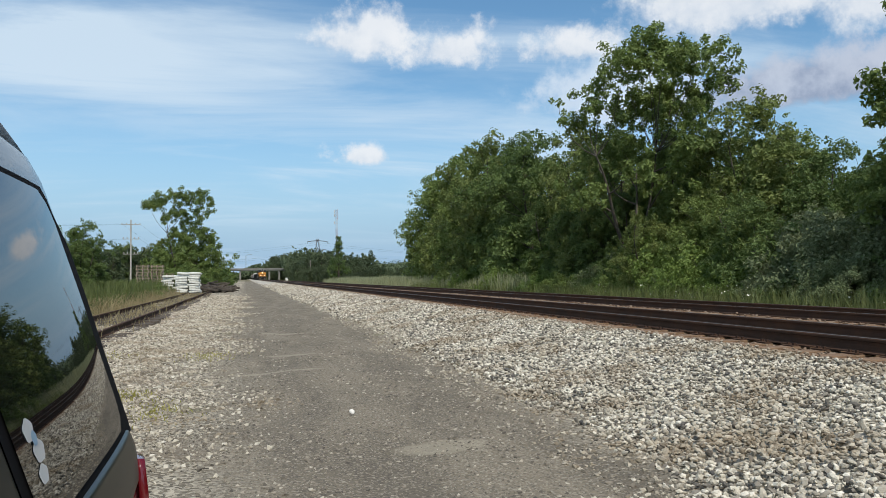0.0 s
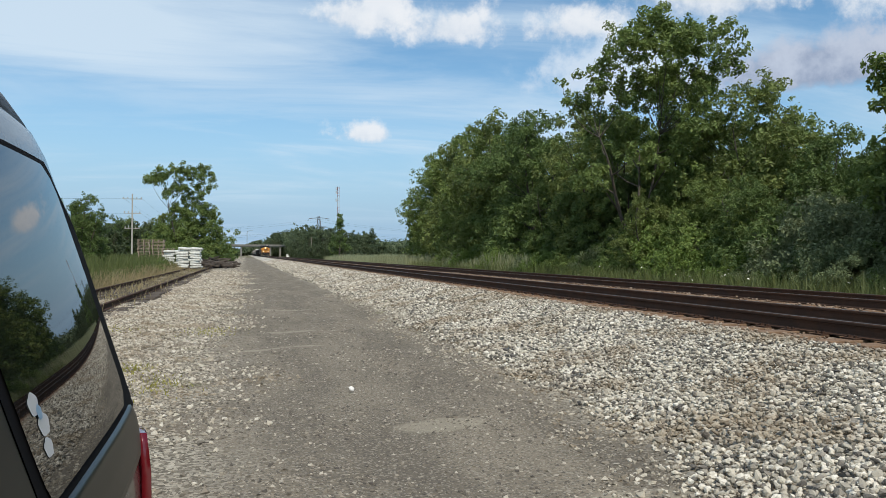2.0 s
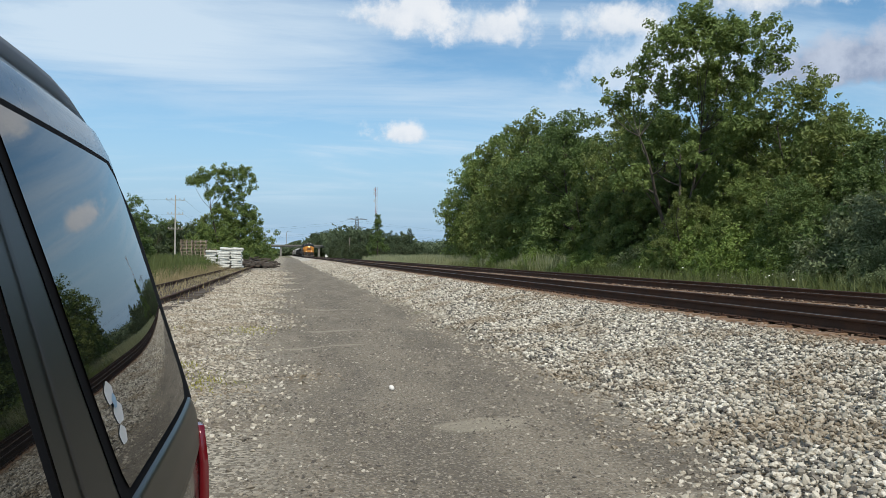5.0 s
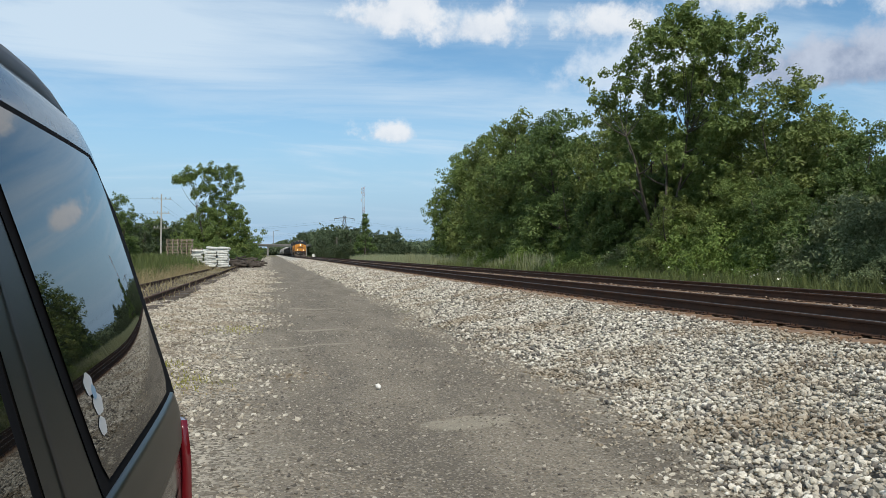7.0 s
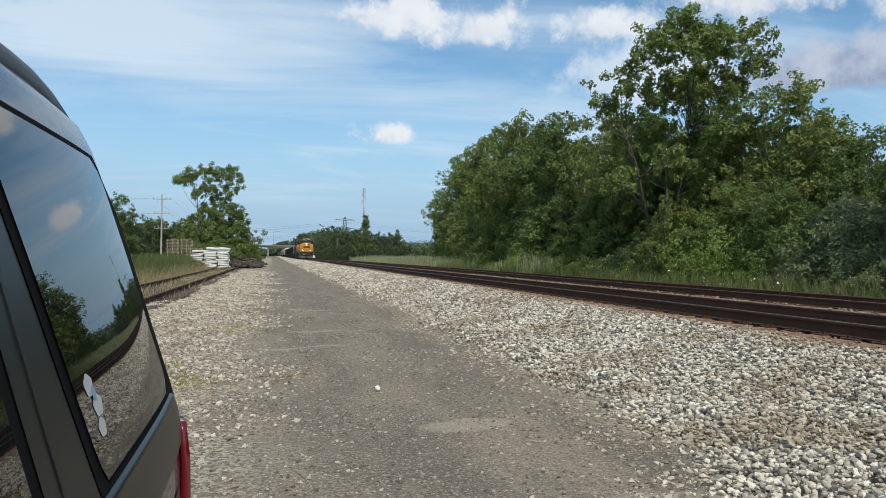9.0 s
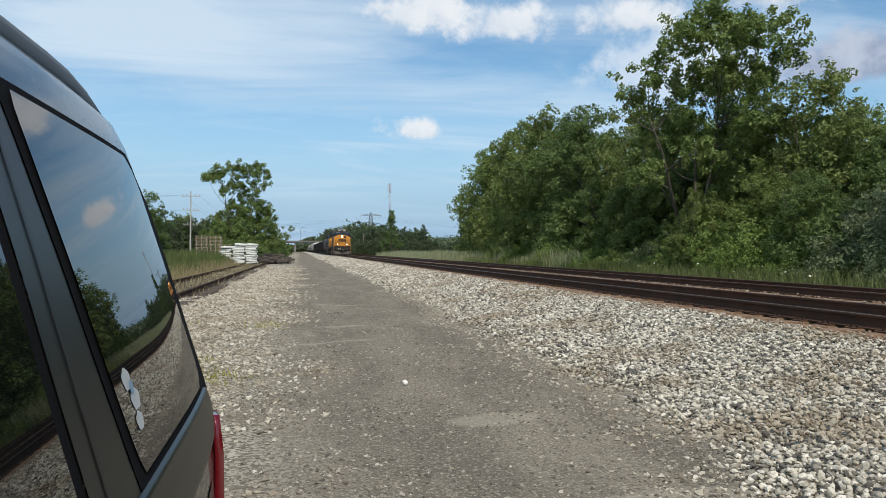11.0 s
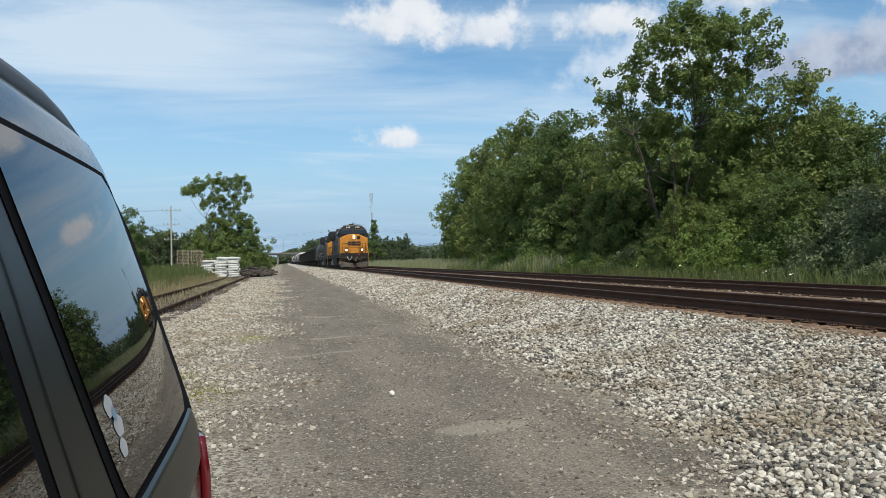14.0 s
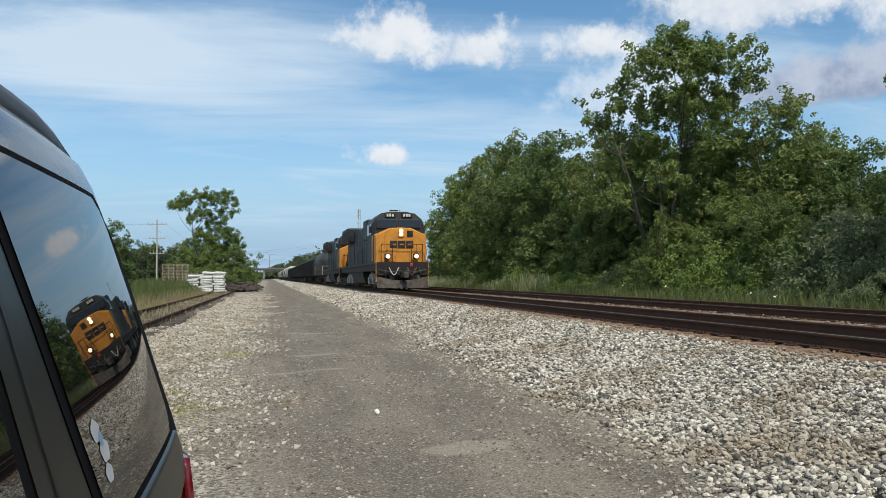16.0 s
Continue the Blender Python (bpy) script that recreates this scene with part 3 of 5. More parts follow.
def tree_parts(seed, height, radius, start, n_leaves, leaf, lean=0.0, sparse=0.0, stems=1, shape="round", lobes=None, clump=0.42, n_lobes=26):
    """Wood and leaf meshes of one broad-leaved tree, foot at the origin: trunks, a limb to each lobe of the crown, twigs to its clumps."""
    rng = np.random.default_rng(seed)
    wood = bmesh.new()
    tops = 1.0 if lobes is None else 0.66
    if lobes is None:
        lobes = []
        for i in range(n_lobes):
            f = (i + rng.random()) / n_lobes
            if shape == "cone":
                reach = radius * (1.02 - f) * rng.uniform(0.5, 1.0)
                r = radius * 0.34 * (1.15 - 0.7 * f)
            else:
                reach = radius * (0.35 + 0.65 * math.sin(min(1.0, f * 0.82 + 0.16) * math.pi) ** 0.8) * rng.uniform(0.45, 0.92)
                r = radius * rng.uniform(0.17, 0.36) * (1.15 - 0.4 * f)
            ang = i * 2.4 + rng.normal() * 0.4
            z = height * (start + (0.94 - start) * f) + rng.normal() * 0.03 * height
            lobes.append((math.cos(ang) * reach + lean * z, math.sin(ang) * reach, min(max(z, r * 0.7), height - r * 0.6), r))
    trunks = []
    r0 = height * 0.017 / (1 + 0.3 * (stems - 1))
    for k in range(stems):
        foot = Vector((0, 0, -0.2))
        a = k * math.tau / stems + 0.6
        tilt = 0.16 * (stems > 1)
        trunks.append(limb(wood, rng, foot, Vector((lean + math.cos(a) * tilt, math.sin(a) * tilt, 1)), height * rng.uniform(0.78, 0.92) * tops, r0, 8, 0.2, 8))
    for x, y, z, r in lobes:
        goal = Vector((x, y, z))
        own = min(trunks, key=lambda t: min((p - goal).length for p in t))
        low = [p for p in own[1:] if p.z < z - 0.45 * (goal - p).to_2d().length] or own[1:2]
        at = low[-1]
        way = goal - at
        if way.length > 0.2:
            limb_to(wood, rng, at, goal, r0 * max(0.14, 0.5 - 0.38 * z / height))
    centre, leaves = clumped(rng, lobes, n_leaves, leaf, clump, sparse)
    spots = np.array([q[:3] for q in lobes])
    for p in centre[::3]:
        near = spots[np.argmin(((spots - p) ** 2).sum(1))]
        limb_to(wood, rng, near, p, r0 * 0.10, 3, 0.1, 2)
    return wood, leaves


def make_tree(name, label, seed, height, radius, start, n_leaves, leaf, mat, category="tree", group="", **kw):
    wood, (c, nrm, size, rng) = tree_parts(seed, height, radius, start, n_leaves, leaf, **kw)
    t = base(name, 0, 0)
    tagged(t, label, category, group)
    part("trunk", wood, BARK, t, smooth=True)
    link_mesh("crown", leaves_mesh("crown", c, nrm, size, rng, (mat,)), t)
    return t


def make_bush(name, label, seed, height, radius, n_leaves, leaf, mat, group="", shoots=13, clump=0.27):
    rng = np.random.default_rng(seed)
    wood = bmesh.new()
    lobes = []
    for i in range(shoots):
        a, f = i * 2.4 + rng.normal() * 0.3, math.sqrt((i + 0.5) / shoots)
        r = radius * rng.uniform(0.26, 0.42)
        z = max(r * 0.6, height * (1.0 - 0.62 * f * f) * rng.uniform(0.62, 1.0) - r * 0.6)
        goal = Vector((math.cos(a) * radius * f * 0.85, math.sin(a) * radius * f * 0.85, z))
        lobes.append((*goal, r))
        foot = Vector((goal.x * 0.08, goal.y * 0.08, -0.1))
        limb_to(wood, rng, foot, goal, 0.035, 4)
    centre, (c, nrm, size, rng) = clumped(rng, lobes, n_leaves, leaf, clump)
    spots = np.array([q[:3] for q in lobes])
    for p in centre[::3]:
        near = spots[np.argmin(((spots - p) ** 2).sum(1))]
        limb_to(wood, rng, near, p, 0.010, 3, 0.1, 2)
    t = base(name, 0, 0)
    tagged(t, label, "bush", group)
    part("stem_tangle", wood, BARK, t)["kind"] = "stuff"
    link_mesh("foliage", leaves_mesh("foliage", c, nrm, size, rng, (mat,)), t)
    return t


def blades(name, x, y, z, h, w, seed, mat, label, lean=0.25, plume=0.0):
    """Grass or reed: bent blades, each of two quads."""
    rng = np.random.default_rng(seed)
    k = len(x)
    a = rng.uniform(0, 6.28, k)
    side = np.stack([np.cos(a), np.sin(a), 0 * a], -1) * w[:, None]
    b = rng.uniform(0, 6.28, k)
    bend = np.stack([np.cos(b), np.sin(b), 0 * b], -1) * (h * lean * rng.random(k))[:, None]
    p = np.stack([x, y, z], -1)
    up = np.array((0, 0, 1.0)) * h[:, None]
    v = np.stack([p - side, p + side, p + up * 0.55 + bend * 0.35 + side * 0.8, p + up * 0.55 + bend * 0.35 - side * 0.8, p + up + bend + side * (0.12 + plume), p + up + bend - side * (0.12 + plume)], 1)
    i = np.arange(k)[:, None] * 6
    f = np.concatenate([i + (0, 1, 2, 3), i + (3, 2, 4, 5)], 1).reshape(-1)
    ob = link_mesh(name, arrays_mesh(name, v.reshape(-1, 3), f, 4), None, (mat,))
    return tagged(ob, label, kind="stuff")


def set_at(proto, x, y, rz, s=1.0, z=0.0, used=set()):
    """The first call moves the first of its kind itself, later ones copy it."""
    m = Matrix.LocRotScale((x, y, z), Euler((0, 0, rz)), (s, s, s))
    if proto not in used:
        used.add(proto)
        proto.matrix_basis = m
        return proto
    c = copy_thing(proto, m)
    c.matrix_basis = m
    return c


def build_woods():
    rng = random.Random(21)
    G = "trees along the railway"
    broad = [make_tree("broadleaf_tree", "full green broad-leaved tree at the edge of the wood", 30 + i, 10.5, 3.7, 0.05, 30000, 0.175, m, group=G, stems=s, n_lobes=q, clump=0.33)
             for i, (m, s, q) in enumerate(((LEAF_MID, 1, 48), (LEAF_DARK, 2, 40), (LEAF_OLIVE, 3, 44)))]
    # crown of the cottonwood: across, height and size of its lobes
    open_crown = [(-3.6, 9.1, 0.5), (-3.0, 8.7, 0.45), (-2.2, 9.3, 0.75), (-1.5, 10.4, 0.8), (-0.7, 11.6, 0.85), (0.5, 12.0, 0.8), (1.4, 11.3, 0.9), (2.4, 12.2, 0.65), (3.4, 11.4, 0.7),
                  (3.7, 10.0, 0.7), (1.5, 10.3, 1.0), (2.8, 9.3, 1.0), (0.2, 9.9, 1.0), (-1.0, 8.4, 0.8), (1.2, 8.1, 1.0), (2.9, 7.6, 0.9), (-2.0, 7.2, 0.6), (-0.6, 6.7, 0.6), (1.6, 6.2, 0.9), (-2.7, 5.6, 0.8), (0.4, 5.2, 0.6)]
    rd = random.Random(3)
    tall = make_tree("cottonwood_tree", "tall open-crowned cottonwood tree with bare limbs showing", 5, 12.6, 4.3, 0.24, 30000, 0.165, LEAF_MID, group=G, stems=3, clump=0.30, sparse=0.24,
                     lobes=[(x, rd.uniform(-1.7, 1.7), z, r * 1.12) for x, z, r in open_crown] + [(x * 0.75, rd.choice((-2.0, 2.0)), z - 0.7, r) for x, z, r in open_crown[4:]])
    wispy = make_tree("poplar_tree", "tall thin tree with loose foliage over the shrubs", 8, 10.0, 2.6, 0.18, 13000, 0.165, LEAF_MID, group=G, sparse=0.2, stems=2, clump=0.34, n_lobes=18)
    conifer = make_tree("slender_tree", "slender dark green tree standing out over the far trees", 12, 12, 2.6, 0.12, 5000, 0.32, LEAF_DARK, group=G, shape="cone")
    B = "shrubs along the railway"
    bush = [make_bush("shrub", "dense mid-green shrub below the trees", 50, 3.0, 2.2, 11000, 0.115, LEAF_MID, B),
            make_bush("shrub", "dense bright green shrub below the trees", 51, 3.4, 2.4, 11000, 0.13, LEAF_BRIGHT, B),
            make_bush("olive_shrub", "grey-green olive shrub with narrow pale leaves", 52, 3.2, 2.1, 12000, 0.10, LEAF_GREY, B),
            make_bush("shrub", "dense dark green shrub below the trees", 53, 2.8, 2.2, 11000, 0.12, LEAF_DARK, B)]
    # the tall ones that break the skyline
    set_at(tall, 18.1, 32.0, radians(-29), 1.0)
    for x, y, s in ((19.0, 17.0, 1.0), (18.4, 14.2, 0.9), (20.4, 19.6, 0.60)):
        set_at(wispy, x, y, rng.uniform(0, 6), s)
    for x, y, s in ((20.0, 52, 1.10), (19.0, 47, 1.02), (20.5, 42, 0.98), (19.5, 57, 1.17), (20.5, 62.5, 1.24), (20.5, 69, 1.24), (20.8, 76, 1.26), (21.5, 83, 1.12), (21.8, 90, 0.76), (19.6, 37.5, 0.88),
                    (20.8, 34, 0.72), (21.6, 31.5, 0.74), (21.4, 28.4, 0.86), (23.3, 28.0, 0.78), (22.6, 25.0, 0.62), (24.2, 24.6, 0.55), (22.0, 22.2, 0.50), (21.2, 18.2, 0.55), (21.0, 14.5, 0.75), (20.5, 9, 0.85), (20, 3, 0.9), (20, -4, 0.9),
                    (28, 36, 0.9), (27, 43, 1.0), (27, 54, 1.05), (27, 66, 1.1), (27, 22, 0.60), (27, 17, 0.66), (28, 80, 1.15), (20, -12, 0.9), (17.6, 30.6, 0.40), (19.6, 31.0, 0.52), (18.9, 34.2, 0.52), (18.0, 35.8, 0.50), (18.9, 27.6, 0.46), (18.2, 39.5, 0.54), (18.4, 43.6, 0.56), (18.4, 24.5, 0.42), (18.8, 50, 0.62), (18.9, 55.5, 0.66)):
        # near end: darker leaf colour stands in for the shade on these trees
        set_at(broad[1 if y < 26 else rng.randrange(3)], x, y, rng.uniform(0, 6), s)
    y = -6.0
    while y < 62:
        for row in range(3):
            x = 17.2 + row * 1.4 + rng.uniform(-0.5, 0.5) + (0.6 if y > 36 else 0)
            # the near shrubs get dark leaves too, their shade given by colour
            kind = bush[1] if 25 < y < 33 and row else bush[rng.choice((2, 2, 3))] if 15 < y < 24 else bush[3] if y < 15 else bush[rng.choice((0, 3, 1, 2, 3))]
            set_at(kind, x, y + rng.uniform(-0.6, 0.6), rng.uniform(0, 6), (0.55, 0.95, 1.22)[row] * rng.uniform(0.8, 1.15))
        y += 1.9
    for i in range(11):
        set_at(bush[(0, 1, 2)[i % 3]], 15.9 + rng.uniform(-0.3, 0.4), 36 + i * 2.4 + rng.uniform(-0.6, 0.6), rng.uniform(0, 6), rng.uniform(0.42, 0.66))
    # beyond the reeds and to the bridge
    far = [make_tree("broadleaf_tree", "far green broad-leaved tree beside the line", 90 + i, 11, 4.6, 0.06, 4200, 0.55, m, group="far trees beside the line", stems=3) for i, m in enumerate((LEAF_FAR, LEAF_FAR, LEAF_FAR))]
    spots = []
    for row, x0 in enumerate((21, 27, 34, 44)):
        y = 262 + row * 4
        while y < 760:
            spots.append((x0 + rng.uniform(-2, 2) + (max(0, y - 290) * 0.05 if y < 575 else 0), y, rng.uniform(0.85, 1.2) * (0.84 if row else 0.70) * (1 + 0.6 * min(1, max(0, (y - 340) / 90)) + (0.25 if y > 575 else 0))))
            y += 13 + row * 4
    for i in range(34):
        az = radians(4.2 + 9.2 * i / 33)
        d = rng.uniform(205, 260)
        spots.append((d * math.sin(az), d * math.cos(az), rng.uniform(0.28, 0.46)))
    for i in range(22):
        spots.append((-16 - 34 * i / 21, 128 + rng.uniform(0, 26), rng.uniform(0.52, 0.68)))
    for i in range(26):
        spots.append((-21 - rng.uniform(0, 14), 170 + i * 20, rng.uniform(0.6, 0.85)))
    for x, y, s in spots:
        set_at(far[rng.randrange(3)], x, y, rng.uniform(0, 6), s)
    set_at(conifer, 24.6, 205, 1.0, 1.1)
    # other side of the lane
    top = [(-3.5, 9.7, 0.7), (-2.8, 10.4, 0.6), (-1.8, 10.5, 0.9), (-0.4, 11.1, 0.9), (1.0, 10.6, 0.8), (2.3, 11.3, 0.6), (2.8, 10.3, 0.6), (2.3, 9.0, 0.9), (0.1, 9.1, 1.0), (-1.6, 8.3, 0.7), (1.3, 7.4, 1.1), (-0.5, 6.6, 0.8),
           (2.7, 6.3, 1.0), (0.6, 5.3, 1.3), (3.0, 4.6, 1.3), (-1.0, 3.7, 1.5), (1.6, 3.2, 1.6), (-2.4, 2.8, 1.4), (3.9, 2.8, 1.3)]
    set_at(make_tree("locust_tree", "tall uneven tree with an open top and dense foot", 61, 11.8, 3.3, 0.07, 32000, 0.20, LEAF_MID, group="trees on the yard side", sparse=0.05, stems=2, clump=0.36,
                     lobes=[(x, rd.uniform(-1.2, 1.2), z, r * 1.26) for x, z, r in top]), -7.2, 92, 0.08)
    for x, y, s in ((-8.9, 46, 0.44), (-10.9, 45, 0.46), (-12.6, 44, 0.47), (-25, 128, 0.72), (-30, 126, 0.7), (-21, 135, 0.7), (-35, 122, 0.75), (-17, 140, 0.65), (-40, 118, 0.8), (-9.5, 100, 0.62), (-6.5, 104, 0.55), (-9.5, 118, 0.55), (-12, 135, 0.55), (-14, 160, 0.6), (-17, 190, 0.6), (-18, 230, 0.6), (-19, 280, 0.65), (-19, 340, 0.7),
                    (-20, 410, 0.8), (-28, 150, 0.85), (-33, 148, 0.8), (-38, 145, 0.85), (-44, 140, 0.85), (-23, 160, 0.8), (-18, 165, 0.85), (-50, 135, 0.9), (-60, 120, 0.9), (-15, 62, 0.36), (-13.5, 58, 0.35),
                    (-14, 40, 0.6), (-15, 30, 0.6), (-15, 20, 0.65), (-15, 10, 0.7), (-15, 0, 0.7)):
        set_at(broad[rng.randrange(3)], x, y, rng.uniform(0, 6), s)
    for x, y, s in ((-5.2, 84, 0.8), (-5.6, 88, 1.0), (-5.5, 95, 1.1), (-4.7, 100, 0.9), (-7.5, 84, 1.0), (-9.5, 80, 0.8), (-7.4, 60, 0.40), (-8.3, 58, 0.45), (-6.7, 62, 0.36), (-9.6, 55, 0.4), (-8.0, 47, 0.32), (-10.5, 52, 0.5), (-6.9, 52, 0.3), (-5.9, 44, 0.22), (-6.3, 48, 0.26), (-6.2, 40, 0.2), (-7.0, 36, 0.25), (-5.8, 54, 0.24), (-6.8, 57, 0.34), (-6.2, 61, 0.3), (-7.6, 42, 0.3), (-8.0, 33, 0.3), (-6.4, 33, 0.18), (-6.9, 45, 0.3), (-4.6, 112, 1.0), (-4.2, 122, 1.2), (-4.4, 134, 1.3), (-5.0, 148, 1.5)):
        set_at(bush[rng.choice((0, 3))], x, y, rng.uniform(0, 6), s)


def build_far_woods():
    rng = np.random.default_rng(77)
    k = 90000
    y = np.concatenate([rng.uniform(700, 900, k // 2), rng.uniform(420, 640, k // 2)])
    x = np.concatenate([rng.uniform(-420, 420, k // 2), rng.uniform(26, 330, k // 2)])
    ok = ~((np.abs(x) < 16) & (y < 850))
    x, y = x[ok], y[ok]
    gx, gy = rng.uniform(-17, 17, 7000), rng.uniform(860, 900, 7000)
    x, y = np.concatenate([x, gx]), np.concatenate([y, gy])
    top = 10 + 5 * np.sin(x * 0.05) + 3 * np.sin(x * 0.17 + y * 0.05) + 2.0 * np.sin(x * 0.6 + y * 0.2)
    z = top * rng.random(len(x)) ** 0.5
    c = np.stack([x, y, np.maximum(z, 0.3)], -1)
    mesh = leaves_mesh("far_woods", c, rng.normal(size=c.shape) + (0, -0.5, 0.8), rng.uniform(1.2, 2.6, len(c)), rng, (LEAF_FAR,), aspect=0.8)
    tagged(link_mesh("far_woods", mesh), "distant belt of mixed green woodland on the horizon", kind="stuff")


def build_grass():
    rng = np.random.default_rng(31)
    k = 85000
    x, y = rng.uniform(14.6, 28, k), rng.uniform(38, 150, k)
    ok = (x < 15.5 + 0.12 * (y - 38)) | (y > 66)
    x, y = x[ok], y[ok]
    x = np.where(y > 70, 14.8 + (x - 14.6) * 2.0, x)
    blades("reed_bed", x, y, 0 * x - 0.05, rng.uniform(0.8, 1.6, len(x)) * (0.85 + 0.25 * np.sin(x * 0.9 + y * 0.31) * np.sin(y * 0.17)), rng.uniform(0.010, 0.024, len(x)), 1, REED, "bed of tall pale green reeds below the embankment", plume=0.5)
    k = 26000
    x, y = rng.uniform(14.2, 17.3, k), rng.uniform(-4, 66, k)
    blades("embankment_grass", x, y, np.where(x < 15, 0.08, -0.03), rng.uniform(0.25, 1.0, k), rng.uniform(0.006, 0.015, k), 2, GRASS, "rough green grass and weeds behind the tracks", 0.5)
    k = 30000
    x, y = -5.6 - 8 * rng.random(k) ** 1.3, 5 + 75 * rng.random(k) ** 1.2
    blades("tall_weeds", x, y, 0 * x - 0.03, rng.uniform(0.45, 1.45, k) * np.clip((-4.9 - x) / 1.8, 0.3, 1), rng.uniform(0.012, 0.032, k), 3, GRASS, "tall green weeds beside the siding", 0.35)
    k = 14000
    x, y = rng.uniform(-7.0, -4.75, k), rng.uniform(6, 70, k)
    blades("dry_grass", x, y, 0 * x - 0.02, rng.uniform(0.15, 0.75, k) * np.clip((-4.3 - x) / 1.3, 0.3, 1), rng.uniform(0.006, 0.014, k), 4, DRY, "dry straw-coloured grass along the siding", 0.7)
    k = 2500
    x, y = rng.normal(-3.95, 0.5, k), rng.uniform(8, 70, k)
    blades("siding_weeds", x, y, 0 * x, rng.uniform(0.08, 0.3, k), rng.uniform(0.006, 0.012, k), 5, DRY, "low dry weeds between the siding rails", 0.8)
    # weed tufts in the gravel
    spots = [(-0.66, 13.8, 0.35), (-0.95, 8.3, 0.28), (-1.3, 9.4, 0.2), (-2.2, 14.5, 0.3)]
    xs = np.concatenate([rng.normal(a, r * 0.7, 170) for a, b, r in spots])
    ys = np.concatenate([rng.normal(b, r * 1.2, 170) for a, b, r in spots])
    blades("weed_tufts", xs, ys, 0 * xs - 0.01, rng.uniform(0.015, 0.05, len(xs)), rng.uniform(0.004, 0.009, len(xs)), 6, WEED, "low yellow-green weed tufts in the gravel", 1.2)
    k = 110
    x, y = rng.uniform(14.2, 16.6, k), rng.uniform(8, 38, k)
    z = rng.uniform(0.30, 0.95, k)
    c = np.stack([x, y, z], -1)
    mesh = leaves_mesh("wild_flowers", c, rng.normal(size=c.shape) * 0.4 + (0, 0, 1), rng.uniform(0.04, 0.085, k), rng, (FLOWER,), aspect=1.0)
    tagged(link_mesh("wild_flowers", mesh), "white wild flowers in the grass behind the tracks", kind="stuff")
    blades("flower_stalks", x, y, 0 * x, z, 0 * x + 0.006, 7, GRASS, "thin green stalks of the wild flowers", 0.0)


# ---- van ----
VAN_X, VAN_Y = -0.024, -0.012
PROFILE = [(0.28, 0.25), (0.215, 0.42), (0.175, 0.60), (0.163, 0.80), (0.166, 0.95), (0.178, 1.05), (0.196, 1.11), (0.225, 1.21), (0.256, 1.32), (0.292, 1.44), (0.318, 1.52),
           (0.338, 1.56), (0.370, 1.588), (0.43, 1.612), (0.60, 1.645), (0.80, 1.665), (1.10, 1.675)]


def van_u(z):
    return float(np.interp(z, [p[1] for p in PROFILE], [p[0] for p in PROFILE]))


def van_point(v, u, z, off=0.0):
    """A point of the side skin: v metres along the van, u in from the camera's side."""
    r, v0 = 0.20, 1.49
    lean = max(0.0, z - 1.1) * 0.16 * min(1, max(0, (v - 0.9) / 0.6))
    t = min(1.0, max(0.0, (v - v0) / r))
    turn = r * 0.9 * (1 - math.sqrt(max(0.0, 1 - t * t)))
    bow = 0.010 * (v - 0.4) ** 2 if v > 0.4 else 0.004 * (v - 0.4) ** 2
    bow += 0.10 * max(0.0, v - 1.05) ** 3
    return Vector((VAN_X - (u + turn + bow - 0.023) + off, VAN_Y + v - lean, z))


def van_patch(z0, z1, front, rear, off, nz=22, nv=16, corner=0.05, thick=0.0, flat=None):
    """A piece that follows the skin between two heights, its corners rounded."""
    bm = bmesh.new()
    rows = []
    for i in range(nz + 1):
        z = z0 + (z1 - z0) * i / nz
        a, b = front(z), rear(z)
        for zc in (z0, z1):
            d = abs(z - zc)
            if d < corner:
                inset = corner - math.sqrt(max(0, corner * corner - (corner - d) ** 2))
                a, b = a + inset * 0.2, b - inset
        rows.append([bm.verts.new(van_point(a + (b - a) * j / nv, van_u(z) if flat is None else flat + 0.12 * (z1 - z), z, off)) for j in range(nv + 1)])
    for r0, r1 in zip(rows, rows[1:]):
        for j in range(nv):
            bm.faces.new((r0[j], r0[j + 1], r1[j + 1], r1[j]))
    bmesh.ops.recalc_face_normals(bm, faces=bm.faces)
    if sum(f.normal.x for f in bm.faces) < 0:
        bmesh.ops.reverse_faces(bm, faces=bm.faces)
    if thick:
        made = bmesh.ops.extrude_face_region(bm, geom=list(bm.faces))
        bmesh.ops.translate(bm, vec=(-thick, 0, 0), verts=[g for g in made["geom"] if isinstance(g, bmesh.types.BMVert)])
    return bm


